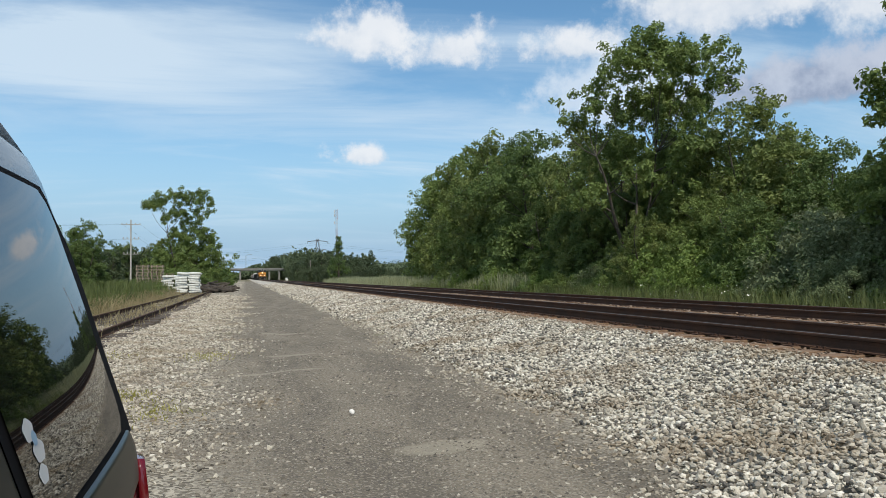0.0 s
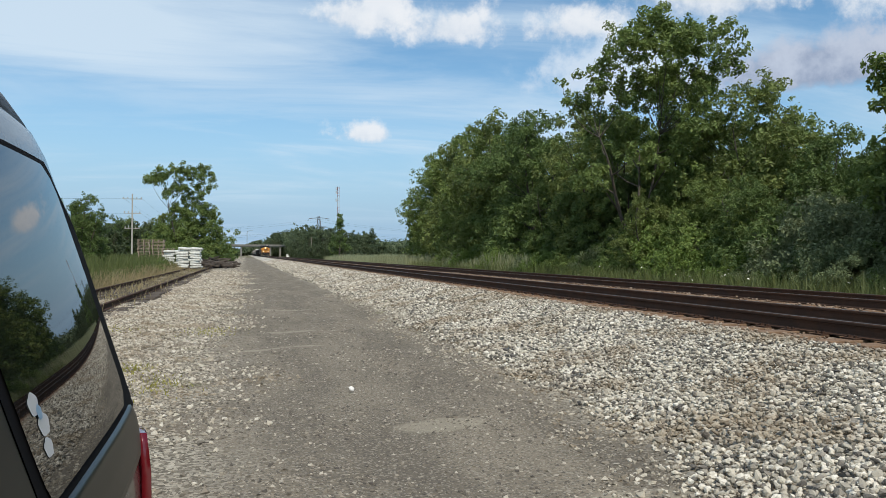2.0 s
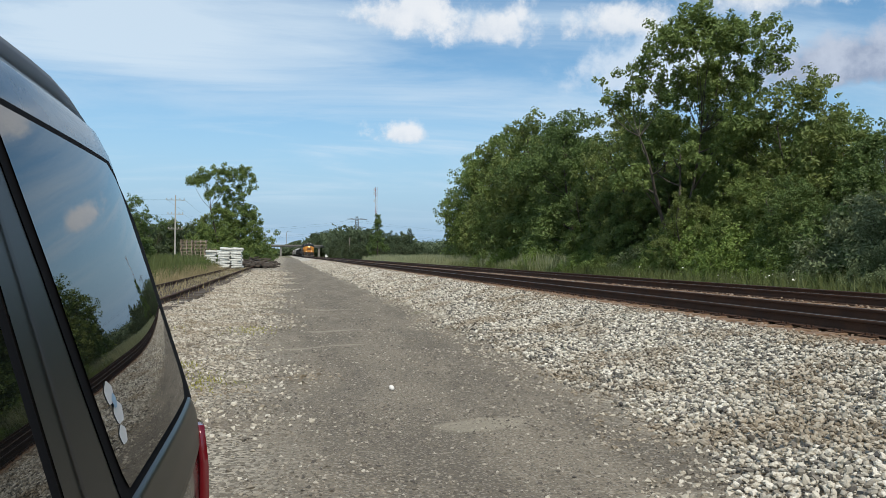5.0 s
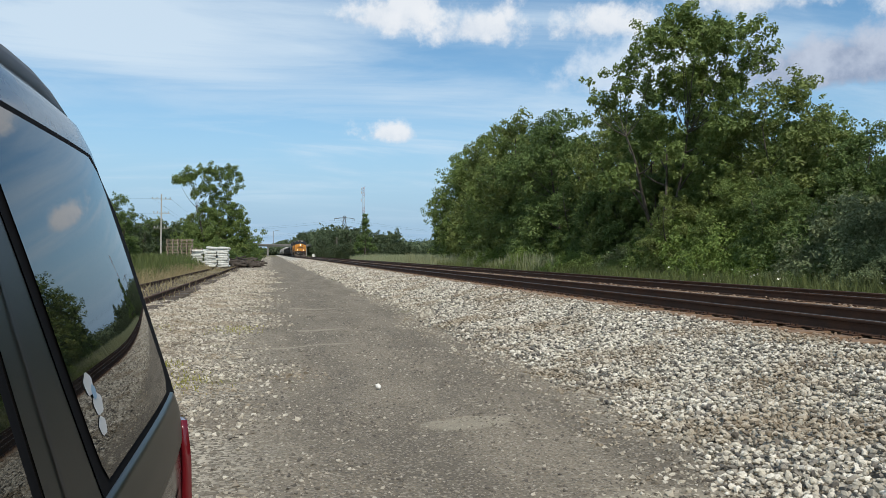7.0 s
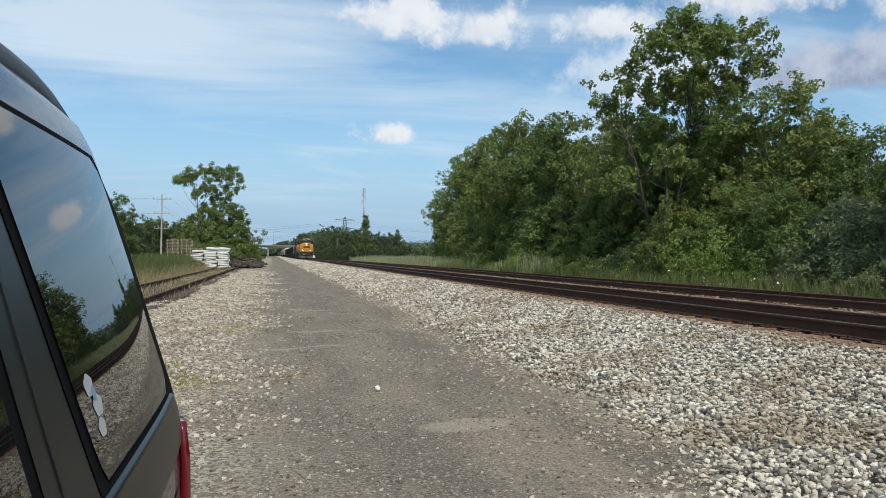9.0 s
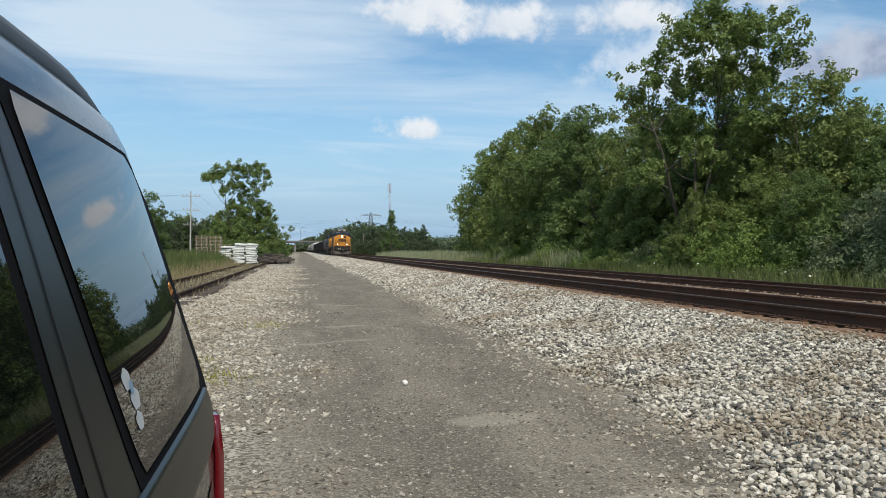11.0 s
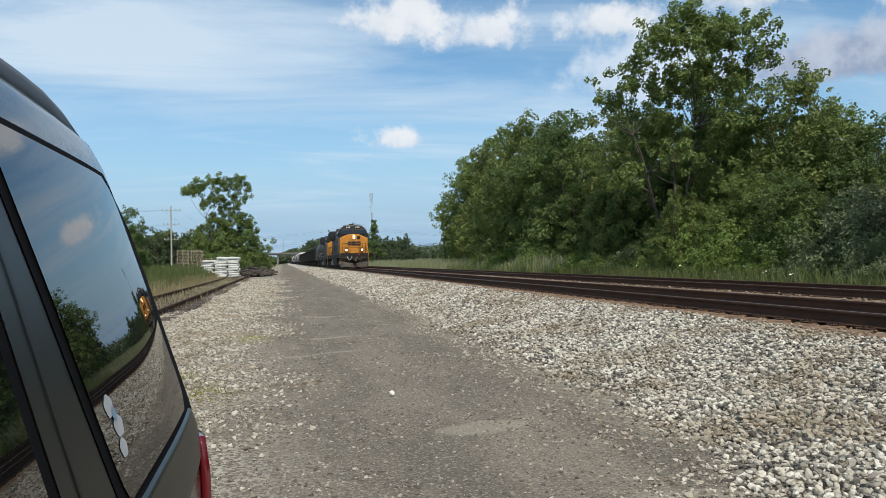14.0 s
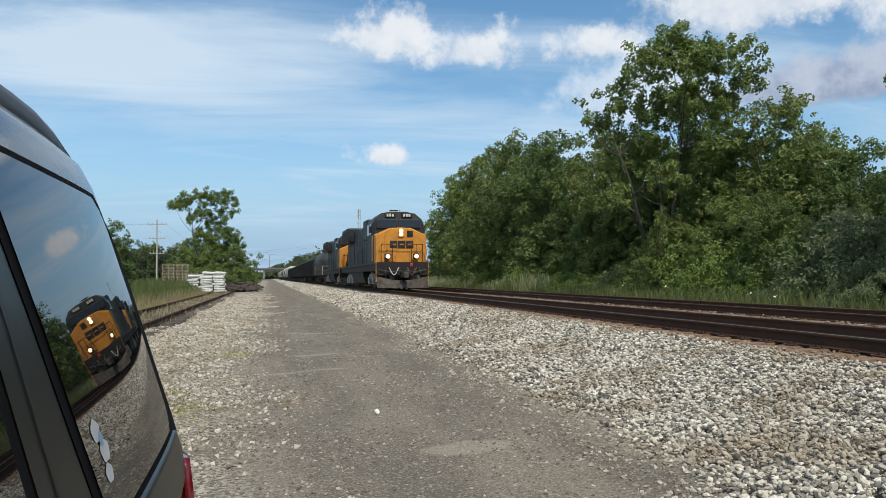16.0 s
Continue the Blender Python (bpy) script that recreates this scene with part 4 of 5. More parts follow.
def build_van():
    m, n = material("van_paint")
    co = place(n)
    dust = n.smooth(n.add("ShaderNodeSeparateXYZ", Vector=co).outputs[2], 1.25, 0.3)
    c = n.mix(n.math("MULTIPLY", n.noise(co, 900, 2), 0.35), (0.016, 0.017, 0.019), (0.034, 0.034, 0.036))
    grime = n.math("MULTIPLY", n.smooth(n.noise(co, 7.0, 6, 0.65), 0.35, 0.7), n.math("ADD", 0.06, n.math("MULTIPLY", dust, 0.22)))
    finish(n, n.mix(grime, c, (0.16, 0.135, 0.10)), n.math("ADD", 0.25, n.math("MULTIPLY", grime, 0.6)), 0.0, coat=0.45)
    paint = m
    m, n = material("privacy_glass")
    co = place(n)
    smear = n.smooth(n.noise(co, 11.0, 5, 0.6), 0.45, 0.8)
    finish(n, n.mix(n.math("MULTIPLY", smear, 0.25), (0.004, 0.005, 0.005), (0.03, 0.03, 0.028)), n.math("ADD", 0.012, n.math("MULTIPLY", smear, 0.02)), 0, spec=0.62)
    glass = m
    rubber = plain("black_rubber", (0.012, 0.012, 0.013), 0.45)
    seal = plain("matt_black_seal", (0.008, 0.008, 0.009), 0.85, spec=0.08)
    trim_mat = plain("gloss_black_trim", (0.006, 0.009, 0.008), 0.30, spec=0.3)
    pillar = plain("satin_black_pillar", (0.010, 0.012, 0.011), 0.38, spec=0.38)
    lens = plain("red_tail_lens", (0.13, 0.006, 0.010), 0.12, coat=0.6)
    rack_mat = plain("grey_rack_plastic", (0.075, 0.08, 0.085), 0.5)
    van = base("minivan", VAN_X - 0.9, VAN_Y - 0.8, 0)
    tagged(van, "dark grey minivan with tinted windows parked beside the lane", "van")

    def add(name, bm, mat, label="", smooth=True, parent=None):
        ob = part(name, bm, mat, None, label, smooth)
        ob.parent = parent or van
        ob.matrix_parent_inverse = van.matrix_basis.inverted() if parent is None else ob.matrix_parent_inverse
        if parent is not None:
            ob.matrix_parent_inverse = (van.matrix_basis @ Matrix()).inverted()
        return ob
    # body: rings along the length, each from sill over the roof to the far sill
    fine = []
    for (u0, z0), (u1, z1) in zip(PROFILE, PROFILE[1:]):
        for k in range(3):
            fine.append((u0 + (u1 - u0) * k / 3, z0 + (z1 - z0) * k / 3))
    fine.append(PROFILE[-1])
    rings = []
    stations = [-3.1, -3.0, -2.6, -2.0, -1.4, -0.8, -0.4, 0, 0.3, 0.5, 0.7, 0.9, 1.1, 1.25, 1.35, 1.40, 1.44, 1.49, 1.51, 1.535, 1.56, 1.585, 1.61, 1.64, 1.665, 1.68, 1.688]
    for v in stations:
        ring = []
        nose = max(0.0, (-2.0 - v) / 1.1)
        for u, z in fine:
            zz = z if z < 1.0 else 1.0 + (z - 1.0) * (1 - nose)
            p = van_point(v, u + 0.25 * nose * nose, z)
            ring.append((p.x, p.y, zz))
        mid = VAN_X - 1.10
        ring += [(2 * mid - a, b, c) for a, b, c in ring[-2::-1]]
        rings.append(ring)
    body = loft(rings)
    add("body", body, paint, "dusty dark grey metallic body")
    front = lambda z: 0.838 - (z - 1.09) * 0.17
    rear = lambda z: 1.415 - (z - 1.10) * 0.03
    add("window_seal", van_patch(1.075, 1.502, lambda z: front(z) - 0.022, lambda z: rear(z) + 0.036 + 0.15 * min(1, max(0, (1.46 - z) / 0.14)), 0.005, corner=0.03, nv=44), seal, "black rubber seal")
    add("quarter_window", van_patch(1.10, 1.492, front, rear, 0.0075, corner=0.055, nv=32), glass, "dark tinted quarter window")
    add("door_seal", van_patch(1.06, 1.513, lambda z: -0.45, lambda z: 0.664, 0.0025), seal, "black rubber seal")
    add("sliding_door_window", van_patch(1.09, 1.492, lambda z: -0.42, lambda z: 0.638, 0.005), glass, "dark tinted door window")
    add("door_gap", van_patch(0.40, 1.56, lambda z: 0.708, lambda z: 0.716, 0.0055, corner=0.001, nv=2), rubber, "dark shut line of the sliding door")
    add("pillar_trim", van_patch(1.06, 1.511, lambda z: 0.666, lambda z: front(z) - 0.023, 0.004, corner=0.002), pillar, "satin black pillar trim")
    add("belt_moulding", van_patch(1.000, 1.088, lambda z: 0.72, lambda z: 1.455, 0.009, nz=8, nv=32, corner=0.026, thick=0.012), trim_mat, "gloss black belt moulding")
    add("tail_light", van_patch(0.62, 1.02, lambda z: 1.485 + 0.04 * abs(z - 0.85), lambda z: 1.66, 0.018, corner=0.05, thick=0.02), lens, "red tail light lens")
    add("fuel_flap", van_patch(0.78, 0.93, lambda z: 1.30, lambda z: 1.42, 0.002, nz=6, nv=6, corner=0.03), paint)
    # roof rail on feet
    pts = []
    for v in np.linspace(-1.9, 1.61, 32):
        end = min(1.0, (1.62 - v) / 0.34)
        pts.append((VAN_X - 0.415, VAN_Y + v, 1.590 + 0.044 * (1 - (1 - end) ** 2.2)))
    ring = [[(x + a, y, z + b) for a, b in ((0.026, -0.045), (0.026, 0.0), (0.016, 0.016), (-0.016, 0.016), (-0.026, 0.0), (-0.026, -0.045))] for x, y, z in pts]
    add("roof_rail", loft(ring), rack_mat, "grey plastic roof rail")
    # sticker of overlapping white ovals
    white = plain("white_sticker", (0.55, 0.56, 0.55), 0.6)
    blue = plain("pale_blue_sticker", (0.25, 0.38, 0.5), 0.6)
    for name, v, z, a, b, mat in (("sticker", 0.874, 1.196, 0.018, 0.012, white), ("sticker", 0.890, 1.172, 0.020, 0.012, white), ("sticker", 0.882, 1.149, 0.016, 0.010, white), ("sticker", 0.884, 1.186, 0.009, 0.008, blue)):
        bm = bmesh.new()
        vs = []
        for i in range(36):
            th = i * math.tau / 36
            rr = 1 + 0.06 * math.sin(5 * th)
            zz = z + b * rr * math.sin(th)
            vs.append(bm.verts.new(van_point(v + a * rr * math.cos(th), van_u(zz), zz, 0.0082 if mat is white else 0.0088)))
        bm.faces.new(vs)
        add(name, bm, mat, "faded window sticker", False)
    # wheels
    for v in (0.55, -2.45):
        for far in (0, 1):
            x0 = VAN_X - 0.33 - far * 1.54
            tyre = bmesh.new()
            tube(tyre, (x0 - 0.11, VAN_Y + v, 0.33), (x0 + 0.11, VAN_Y + v, 0.33), 0.33, n=28)
            w = add("wheel", tyre, rubber, "black tyre", False)


# ---- train ----
CORNER = 0.0


def rod(points, r=0.02, n=6):
    return tubed(points, r, n)


def wheelset(name, parent, y, mat, r=0.52):
    bm = bmesh.new()
    for s in (-1, 1):
        tube(bm, (s * 0.70, 0, 0), (s * 0.83, 0, 0), r, n=24)
        tube(bm, (s * 0.68, 0, 0), (s * 0.71, 0, 0), r + 0.03, n=24)
        for k in range(6):
            a = k * math.tau / 6
            box(bm, s * 0.83 - 0.012, s * 0.83 + 0.012, math.cos(a) * 0.3 - 0.05, math.cos(a) * 0.3 + 0.05, math.sin(a) * 0.3 - 0.05, math.sin(a) * 0.3 + 0.05)
    tube(bm, (-0.7, 0, 0), (0.7, 0, 0), 0.09, n=10)
    ob = part(name, bm, mat, parent)
    ob.location = (0, y, r)
    return ob


def build_train():
    blue = worn("dark_blue_paint", (0.008, 0.011, 0.015), (0.040, 0.036, 0.030), 0.45, 0, 1.4, 0.8, spec=0.35)
    yellow = worn("orange_yellow_paint", (0.58, 0.240, 0.022), (0.30, 0.120, 0.025), 0.5, 0, 2.2, 0.6)
    under = worn("grimy_underframe", (0.009, 0.008, 0.0075), (0.034, 0.028, 0.023), 0.8, 0, 2.0, 0.6)
    plow_mat = worn("dusty_plow_grey", (0.035, 0.030, 0.026), (0.15, 0.125, 0.10), 0.8, 0, 3.0, 0.9)
    truck_mat = worn("silver_truck_frame", (0.34, 0.33, 0.32), (0.13, 0.11, 0.09), 0.7, 0, 2.0, 0.6)
    steel = worn("wheel_steel", (0.06, 0.05, 0.045), (0.14, 0.11, 0.09), 0.6, 0.4, 3.0, 0.6)
    rail_white = plain("handrail_grey", (0.42, 0.42, 0.40), 0.5)
    window = plain("cab_glass", (0.012, 0.016, 0.02), 0.05, spec=0.6)
    board = plain("number_board_black", (0.008, 0.008, 0.008), 0.5)
    pale = plain("number_bar_pale", (0.62, 0.62, 0.55), 0.6)
    lamp = plain("headlight", (0.9, 0.8, 0.6), 0.2, emit=(1.0, 0.74, 0.40), power=8.0)
    ditch = plain("ditch_light", (0.9, 0.8, 0.6), 0.2, emit=(1.0, 0.62, 0.38), power=3.6)
    red = plain("red_glad_hand", (0.35, 0.03, 0.02), 0.5)

    def loco(name, label, lit):
        L = base(name, 7.5025, 0, RAIL_Z)
        tagged(L, label, "locomotive", "locomotives of the train")
        # underframe and walkway
        part("underframe", boxed(-1.5, 1.5, 0.55, 21.9, 1.12, 1.52, bevel=0.03), under, L)
        part("walkway_edge", boxed(-1.55, 1.55, 0.9, 21.7, 1.50, 1.60, bevel=0.01), blue, L)
        # nose with sloping top and chamfered brow
        prof = [(-1.5, 1.60), (1.5, 1.60), (1.5, 3.22), (0.62, 3.62), (0.0, 3.66), (-0.62, 3.62), (-1.5, 3.22)]
        rings = []
        for y, k, top in ((0.98, 0.985, -0.06), (1.05, 1.0, 0.0), (2.2, 1.0, 0.06), (2.9, 1.0, 0.12)):
            rings.append([(x * k, y, z + (top if z > 2 else 0)) for x, z in prof])
        nose = part("nose", loft(rings), yellow, L, "orange-yellow short hood")
        part("nose_door", boxed(-0.98, -0.30, 0.945, 0.985, 1.66, 3.25, bevel=0.012), yellow, nose)
        part("headlight_housing", boxed(-0.17, 0.17, 0.90, 0.985, 3.10, 3.60, bevel=0.03), blue if not lit else yellow, nose)
        for s in (-0.1, 0.1):
            bm = bmesh.new()
            tube(bm, (0, 0.87, 3.35 + s), (0, 0.93, 3.35 + s), 0.105, n=20)
            part("headlight", bm, lamp if lit else board, nose, "bright warm headlight" if lit else "")
        part("vent_box", boxed(0.36, 0.70, 0.93, 0.985, 3.12, 3.46, bevel=0.015), board, nose)
        part("emblem_plate", boxed(-0.86, -0.40, 0.93, 0.985, 3.20, 3.42, bevel=0.01), yellow, nose)
        # emblem as three plain dark blocks
        for x0, x1 in ((-0.68, -0.23), (-0.20, 0.25), (0.28, 0.73)):
            part("emblem_block", boxed(x0, x1, 0.935, 0.984, 2.44, 2.88, bevel=0.03), blue, nose)
            part("emblem_slot", boxed(x0 + 0.12, x1 - 0.08, 0.925, 0.984, 2.62, 2.70), yellow, nose)
        # cab
        prof = [(-1.53, 1.6), (1.53, 1.6), (1.53, 3.95), (1.42, 4.22), (1.02, 4.56), (0.45, 4.66), (-0.45, 4.66), (-1.02, 4.56), (-1.42, 4.22), (-1.53, 3.95)]
        rings = [[(x * k, y + max(0, z - 3.4) * 0.16 * (y < 3), z) for x, z in prof] for y, k in ((1.72, 0.985), (1.78, 1.0), (4.85, 1.0))]
        cab = part("cab", loft(rings), blue, L, "dark blue cab")
        # pale hatch: the highlight on the cab roof is painted in its colour
        part("roof_hatch_glint", boxed(-0.6, 0.6, 2.3, 4.6, 4.64, 4.72, bevel=0.03), rail_white, cab)
        for s in (-1, 1):
            x0, x1 = sorted((s * 0.08, s * 1.28))
            part("windscreen_frame", boxed(x0 - 0.05, x1 + 0.05, 1.75, 1.80, 3.66, 4.20, bevel=0.01, turn=Matrix.Rotation(radians(-9), 4, "X")), board, cab)
            part("windscreen", boxed(x0, x1, 1.725, 1.78, 3.72, 4.15, bevel=0.01, turn=Matrix.Rotation(radians(-9), 4, "X")), window, cab)
            a, b = sorted((s * 0.18, s * 0.82))
            nb = part("number_board", boxed(a, b, 1.80, 1.95, 4.30, 4.57, bevel=0.02), board, cab)
            for k in range(3):
                part("number_bar", boxed(a + 0.10 + k * 0.16, a + 0.21 + k * 0.16, 1.785, 1.803, 4.355, 4.515), pale, nb)
            part("side_window", boxed(*sorted((s * 1.52, s * 1.552)), 2.5, 3.3, 3.3, 3.95, bevel=0.01), window, cab)
            part("side_window", boxed(*sorted((s * 1.52, s * 1.552)), 3.5, 4.4, 3.3, 3.95, bevel=0.01), window, cab)
            part("mirror", boxed(*sorted((s * 1.56, s * 1.70)), 2.35, 2.42, 3.4, 3.8, bevel=0.01), board, cab)
            part("cab_stripe", boxed(*sorted((s * 1.525, s * 1.542)), 1.9, 2.4, 1.7, 3.2), yellow, cab)
        part("horn", boxed(-0.25, 0.25, 3.4, 3.75, 4.72, 4.9, bevel=0.03), under, cab)
        bm = bmesh.new()
        tube(bm, (0.5, 4.3, 4.6), (0.5, 4.3, 5.0), 0.015, n=6)
        part("antenna", bm, under, cab)
        # hoods
        hood = part("engine_hood", boxed(-0.98, 0.98, 4.85, 16.6, 1.6, 4.25, bevel=0.06), blue, L, "dark blue engine hood")
        for s in (-1, 1):
            for k in range(11):
                part("hood_door", boxed(*sorted((s * 0.97, s * 1.005)), 5.1 + k * 1.03, 6.02 + k * 1.03, 1.75, 3.9, bevel=0.01), blue, hood)
        part("blower_housing", boxed(-1.5, 1.5, 5.0, 6.9, 3.1, 4.42, bevel=0.1), blue, hood)
        part("exhaust_housing", boxed(-0.6, 0.6, 9.5, 12.0, 4.25, 4.6, bevel=0.06), under, hood)
        rad = part("radiator_hood", boxed(-1.0, 1.0, 16.6, 21.4, 1.6, 4.35, bevel=0.05), blue, L)
        part("radiator_wing", boxed(-1.52, 1.52, 16.7, 21.2, 3.5, 4.62, bevel=0.12), blue, rad)
        for s in (-1, 1):
            part("radiator_grille", boxed(*sorted((s * 1.515, s * 1.54)), 17.0, 20.9, 3.65, 4.35), under, rad)
            # handrails along the walkway
            pts = [(s * 1.5, 5.0, 2.65), (s * 1.5, 21.6, 2.65)]
            part("handrail", rod(pts), blue, L)
            for k in range(8):
                y = 5.0 + k * 2.36
                part("stanchion", rod([(s * 1.5, y, 1.58), (s * 1.5, y, 2.65)]), blue, L)
            # front corner: steps, handrails
            part("step_well", boxed(*sorted((s * 1.12, s * 1.53)), 0.62, 0.98, 0.40, 1.60, bevel=0.02), under, L)
            for k in range(3):
                part("step", boxed(*sorted((s * 1.10, s * 1.56)), 0.55, 0.72, 0.50 + k * 0.36, 0.55 + k * 0.36), rail_white if k == 0 else plow_mat, L)
            part("grab_iron", rod([(s * 1.52, 0.60, 0.55), (s * 1.53, 0.60, 1.5), (s * 1.40, 0.62, 2.55), (s * 1.22, 0.75, 2.70)], 0.025), yellow, L)
            part("front_handrail", rod([(s * 1.22, 0.66, 1.5), (s * 1.22, 0.66, 2.66), (s * 0.55, 0.66, 2.66), (s * 0.55, 0.66, 1.5)], 0.022), board, L)
            part("cross_rail", rod([(s * 0.02, 0.66, 2.66), (s * 0.55, 0.66, 2.66)], 0.02), board, L)
            part("front_stanchion", rod([(s * 0.88, 0.66, 1.5), (s * 0.88, 0.66, 2.66)], 0.02), board, L)
            d = part("ditch_light_box", boxed(s * 0.84 - 0.17, s * 0.84 + 0.17, 0.58, 0.80, 1.80, 2.12, bevel=0.03), board, L)
            bm = bmesh.new()
            tube(bm, (s * 0.84, 0.545, 1.95), (s * 0.84, 0.59, 1.95), 0.115, n=20)
            part("ditch_light", bm, ditch if lit else board, d, "lit ditch light" if lit else "")
            # hoses under the coupler
            hose = [(s * (0.25 + 0.55 * t), 0.42 - 0.12 * math.sin(t * 3.14), 1.30 - 0.42 * math.sin(t * 3.14)) for t in np.linspace(0, 1, 9)]
            part("air_hose", rod(hose, 0.03), rail_white if s < 0 else plow_mat, L)
            hose = [(s * (0.5 + 0.1 * t), 0.40, 1.15 - 0.6 * t) for t in np.linspace(0, 1, 4)]
            part("brake_hose", rod(hose, 0.03), board, L)
            for q in (0.32, 0.68, 0.98):
                part("mu_hose", rod([(s * q, 0.46, 1.28), (s * (q + 0.05), 0.36, 1.0), (s * (q + 0.02), 0.40, 0.72)], 0.026), board, L)
            part("uncoupling_lever", rod([(s * 0.15, 0.30, 1.12), (s * 0.7, 0.40, 1.05), (s * 1.35, 0.44, 1.18)], 0.022), plow_mat, L)
            part("buffer_pocket", boxed(s * 0.62 - 0.16, s * 0.62 + 0.16, 0.40, 0.54, 0.62, 0.86, bevel=0.03), under, L)
            part("side_bracket", boxed(s * 0.95 - 0.2, s * 0.95 + 0.2, 0.5, 0.62, 1.2, 1.62, bevel=0.02), under, L)
        part("front_plate", boxed(-1.50, 1.50, 0.52, 0.60, 0.85, 1.62, bevel=0.02), under, L)
        part("red_fitting", boxed(0.44, 0.62, 0.47, 0.54, 1.36, 1.56, bevel=0.03), red, L)
        # snow plow: two angled blades
        for s in (-1, 1):
            bm = loft([[(0, 0.10, 0.14), (0, 0.26, 0.55), (0, 0.32, 0.55), (0, 0.16, 0.14)], [(s * 0.6, 0.22, 0.12), (s * 0.6, 0.38, 0.60), (s * 0.6, 0.44, 0.60), (s * 0.6, 0.28, 0.12)],
                       [(s * 1.48, 0.42, 0.12), (s * 1.48, 0.54, 0.78), (s * 1.48, 0.60, 0.78), (s * 1.48, 0.48, 0.12)]])
            part("plow_blade", bm, plow_mat, L, "dusty grey snow plow")
        cp = part("coupler", boxed(-0.16, 0.16, -0.1, 0.6, 0.72, 1.05, bevel=0.04), under, L)
        part("knuckle", boxed(-0.05, 0.22, -0.32, -0.05, 0.70, 1.05, bevel=0.06), plow_mat, cp)
        # trucks, tank
        wheels = []
        for y0 in (4.2, 17.6):
            t = base("truck", 0, y0)
            t.parent = L
            for s in (-1, 1):
                part("side_frame", boxed(*sorted((s * 0.95, s * 1.15)), -2.3, 2.3, 0.62, 0.98, bevel=0.05), truck_mat, t)
                for k in (-1.85, 0, 1.85):
                    part("axle_box", boxed(*sorted((s * 1.0, s * 1.27)), k - 0.26, k + 0.26, 0.30, 0.78, bevel=0.05), truck_mat, t)
                for k in (-0.95, 0.95):
                    part("spring", boxed(*sorted((s * 1.05, s * 1.2)), k - 0.2, k + 0.2, 0.75, 1.1, bevel=0.05), truck_mat, t)
            for k in (-1.85, 0, 1.85):
                wheels.append(wheelset("wheelset", t, k, steel))
        bm = loft([[(x, y, z) for x, z in ((-1.45, 0.95), (-1.3, 0.38), (-0.9, 0.25), (0.9, 0.25), (1.3, 0.38), (1.45, 0.95), (1.4, 1.15), (-1.4, 1.15))] for y in (7.4, 14.3)])
        part("fuel_tank", bm, under, L)
        return L, wheels

    def freight_base(name, label, length, mat):
        c = base(name, 7.5025, 0, RAIL_Z)
        tagged(c, label, "freight car", "freight cars of the train")
        for y0 in (1.9, length - 1.9):
            t = base("truck", 0, y0)
            t.parent = c
            for s in (-1, 1):
                part("side_frame", boxed(*sorted((s * 0.95, s * 1.1)), -1.2, 1.2, 0.38, 0.75, bevel=0.06), under, t)
            for k in (-0.88, 0.88):
                wheelset("wheelset", t, k, steel, 0.46)
        part("sill", boxed(-0.3, 0.3, -0.3, length + 0.3, 0.75, 1.1), under, c)
        return c

    def gondola(label, mat):
        n = 16.6
        c = freight_base("gondola_car", label, n, mat)
        bm = bmesh.new()
        for x0, x1, y0, y1, z0, z1 in ((-1.5, -1.42, 0.2, n - 0.2, 1.05, 3.25), (1.42, 1.5, 0.2, n - 0.2, 1.05, 3.25), (-1.42, 1.42, 0.2, 0.3, 1.05, 3.25), (-1.42, 1.42, n - 0.3, n - 0.2, 1.05, 3.25), (-1.42, 1.42, 0.3, n - 0.3, 1.0, 1.15)):
            box(bm, x0, x1, y0, y1, z0, z1)
        part("tub", bm, mat, c)
        for s in (-1, 1):
            for k in range(13):
                y = 0.45 + k * (n - 0.9) / 12
                part("rib", boxed(*sorted((s * 1.5, s * 1.58)), y - 0.07, y + 0.07, 1.05, 3.2), mat, c)
            part("top_chord", boxed(*sorted((s * 1.40, s * 1.58)), 0.2, n - 0.2, 3.2, 3.34, bevel=0.02), mat, c)
        return c, n + 1.0

    def hopper(label, mat, roof):
        n = 16.8
        c = freight_base("covered_hopper_car", label, n, mat)
        prof = [(-1.4, 1.3), (-0.6, 0.75), (0.6, 0.75), (1.4, 1.3), (1.58, 2.5), (1.5, 3.9), (-1.5, 3.9), (-1.58, 2.5)]
        part("body", loft([[(x, y, z if z > 1.4 else z + lift) for x, z in prof] for y, lift in ((0.9, 1.0), (2.6, 0.1), (n - 2.6, 0.1), (n - 0.9, 1.0))]), mat, c)
        prof = [(-1.52, 3.88), (1.52, 3.88), (1.3, 4.25), (0.6, 4.5), (-0.6, 4.5), (-1.3, 4.25)]
        part("roof", loft([[(x, y, z) for x, z in prof] for y in (0.85, n - 0.85)]), roof, c, "pale roof")
        part("roof_walk", boxed(-0.35, 0.35, 0.9, n - 0.9, 4.55, 4.6), under, c)
        for s in (-1, 1):
            for k in range(9):
                y = 1.3 + k * (n - 2.6) / 8
                part("side_post", boxed(*sorted((s * 1.52, s * 1.61)), y - 0.05, y + 0.05, 1.5, 3.85), mat, c)
        part("end_platform", boxed(-1.4, 1.4, 0.0, 1.0, 1.05, 1.2), under, c)
        return c, n + 1.0

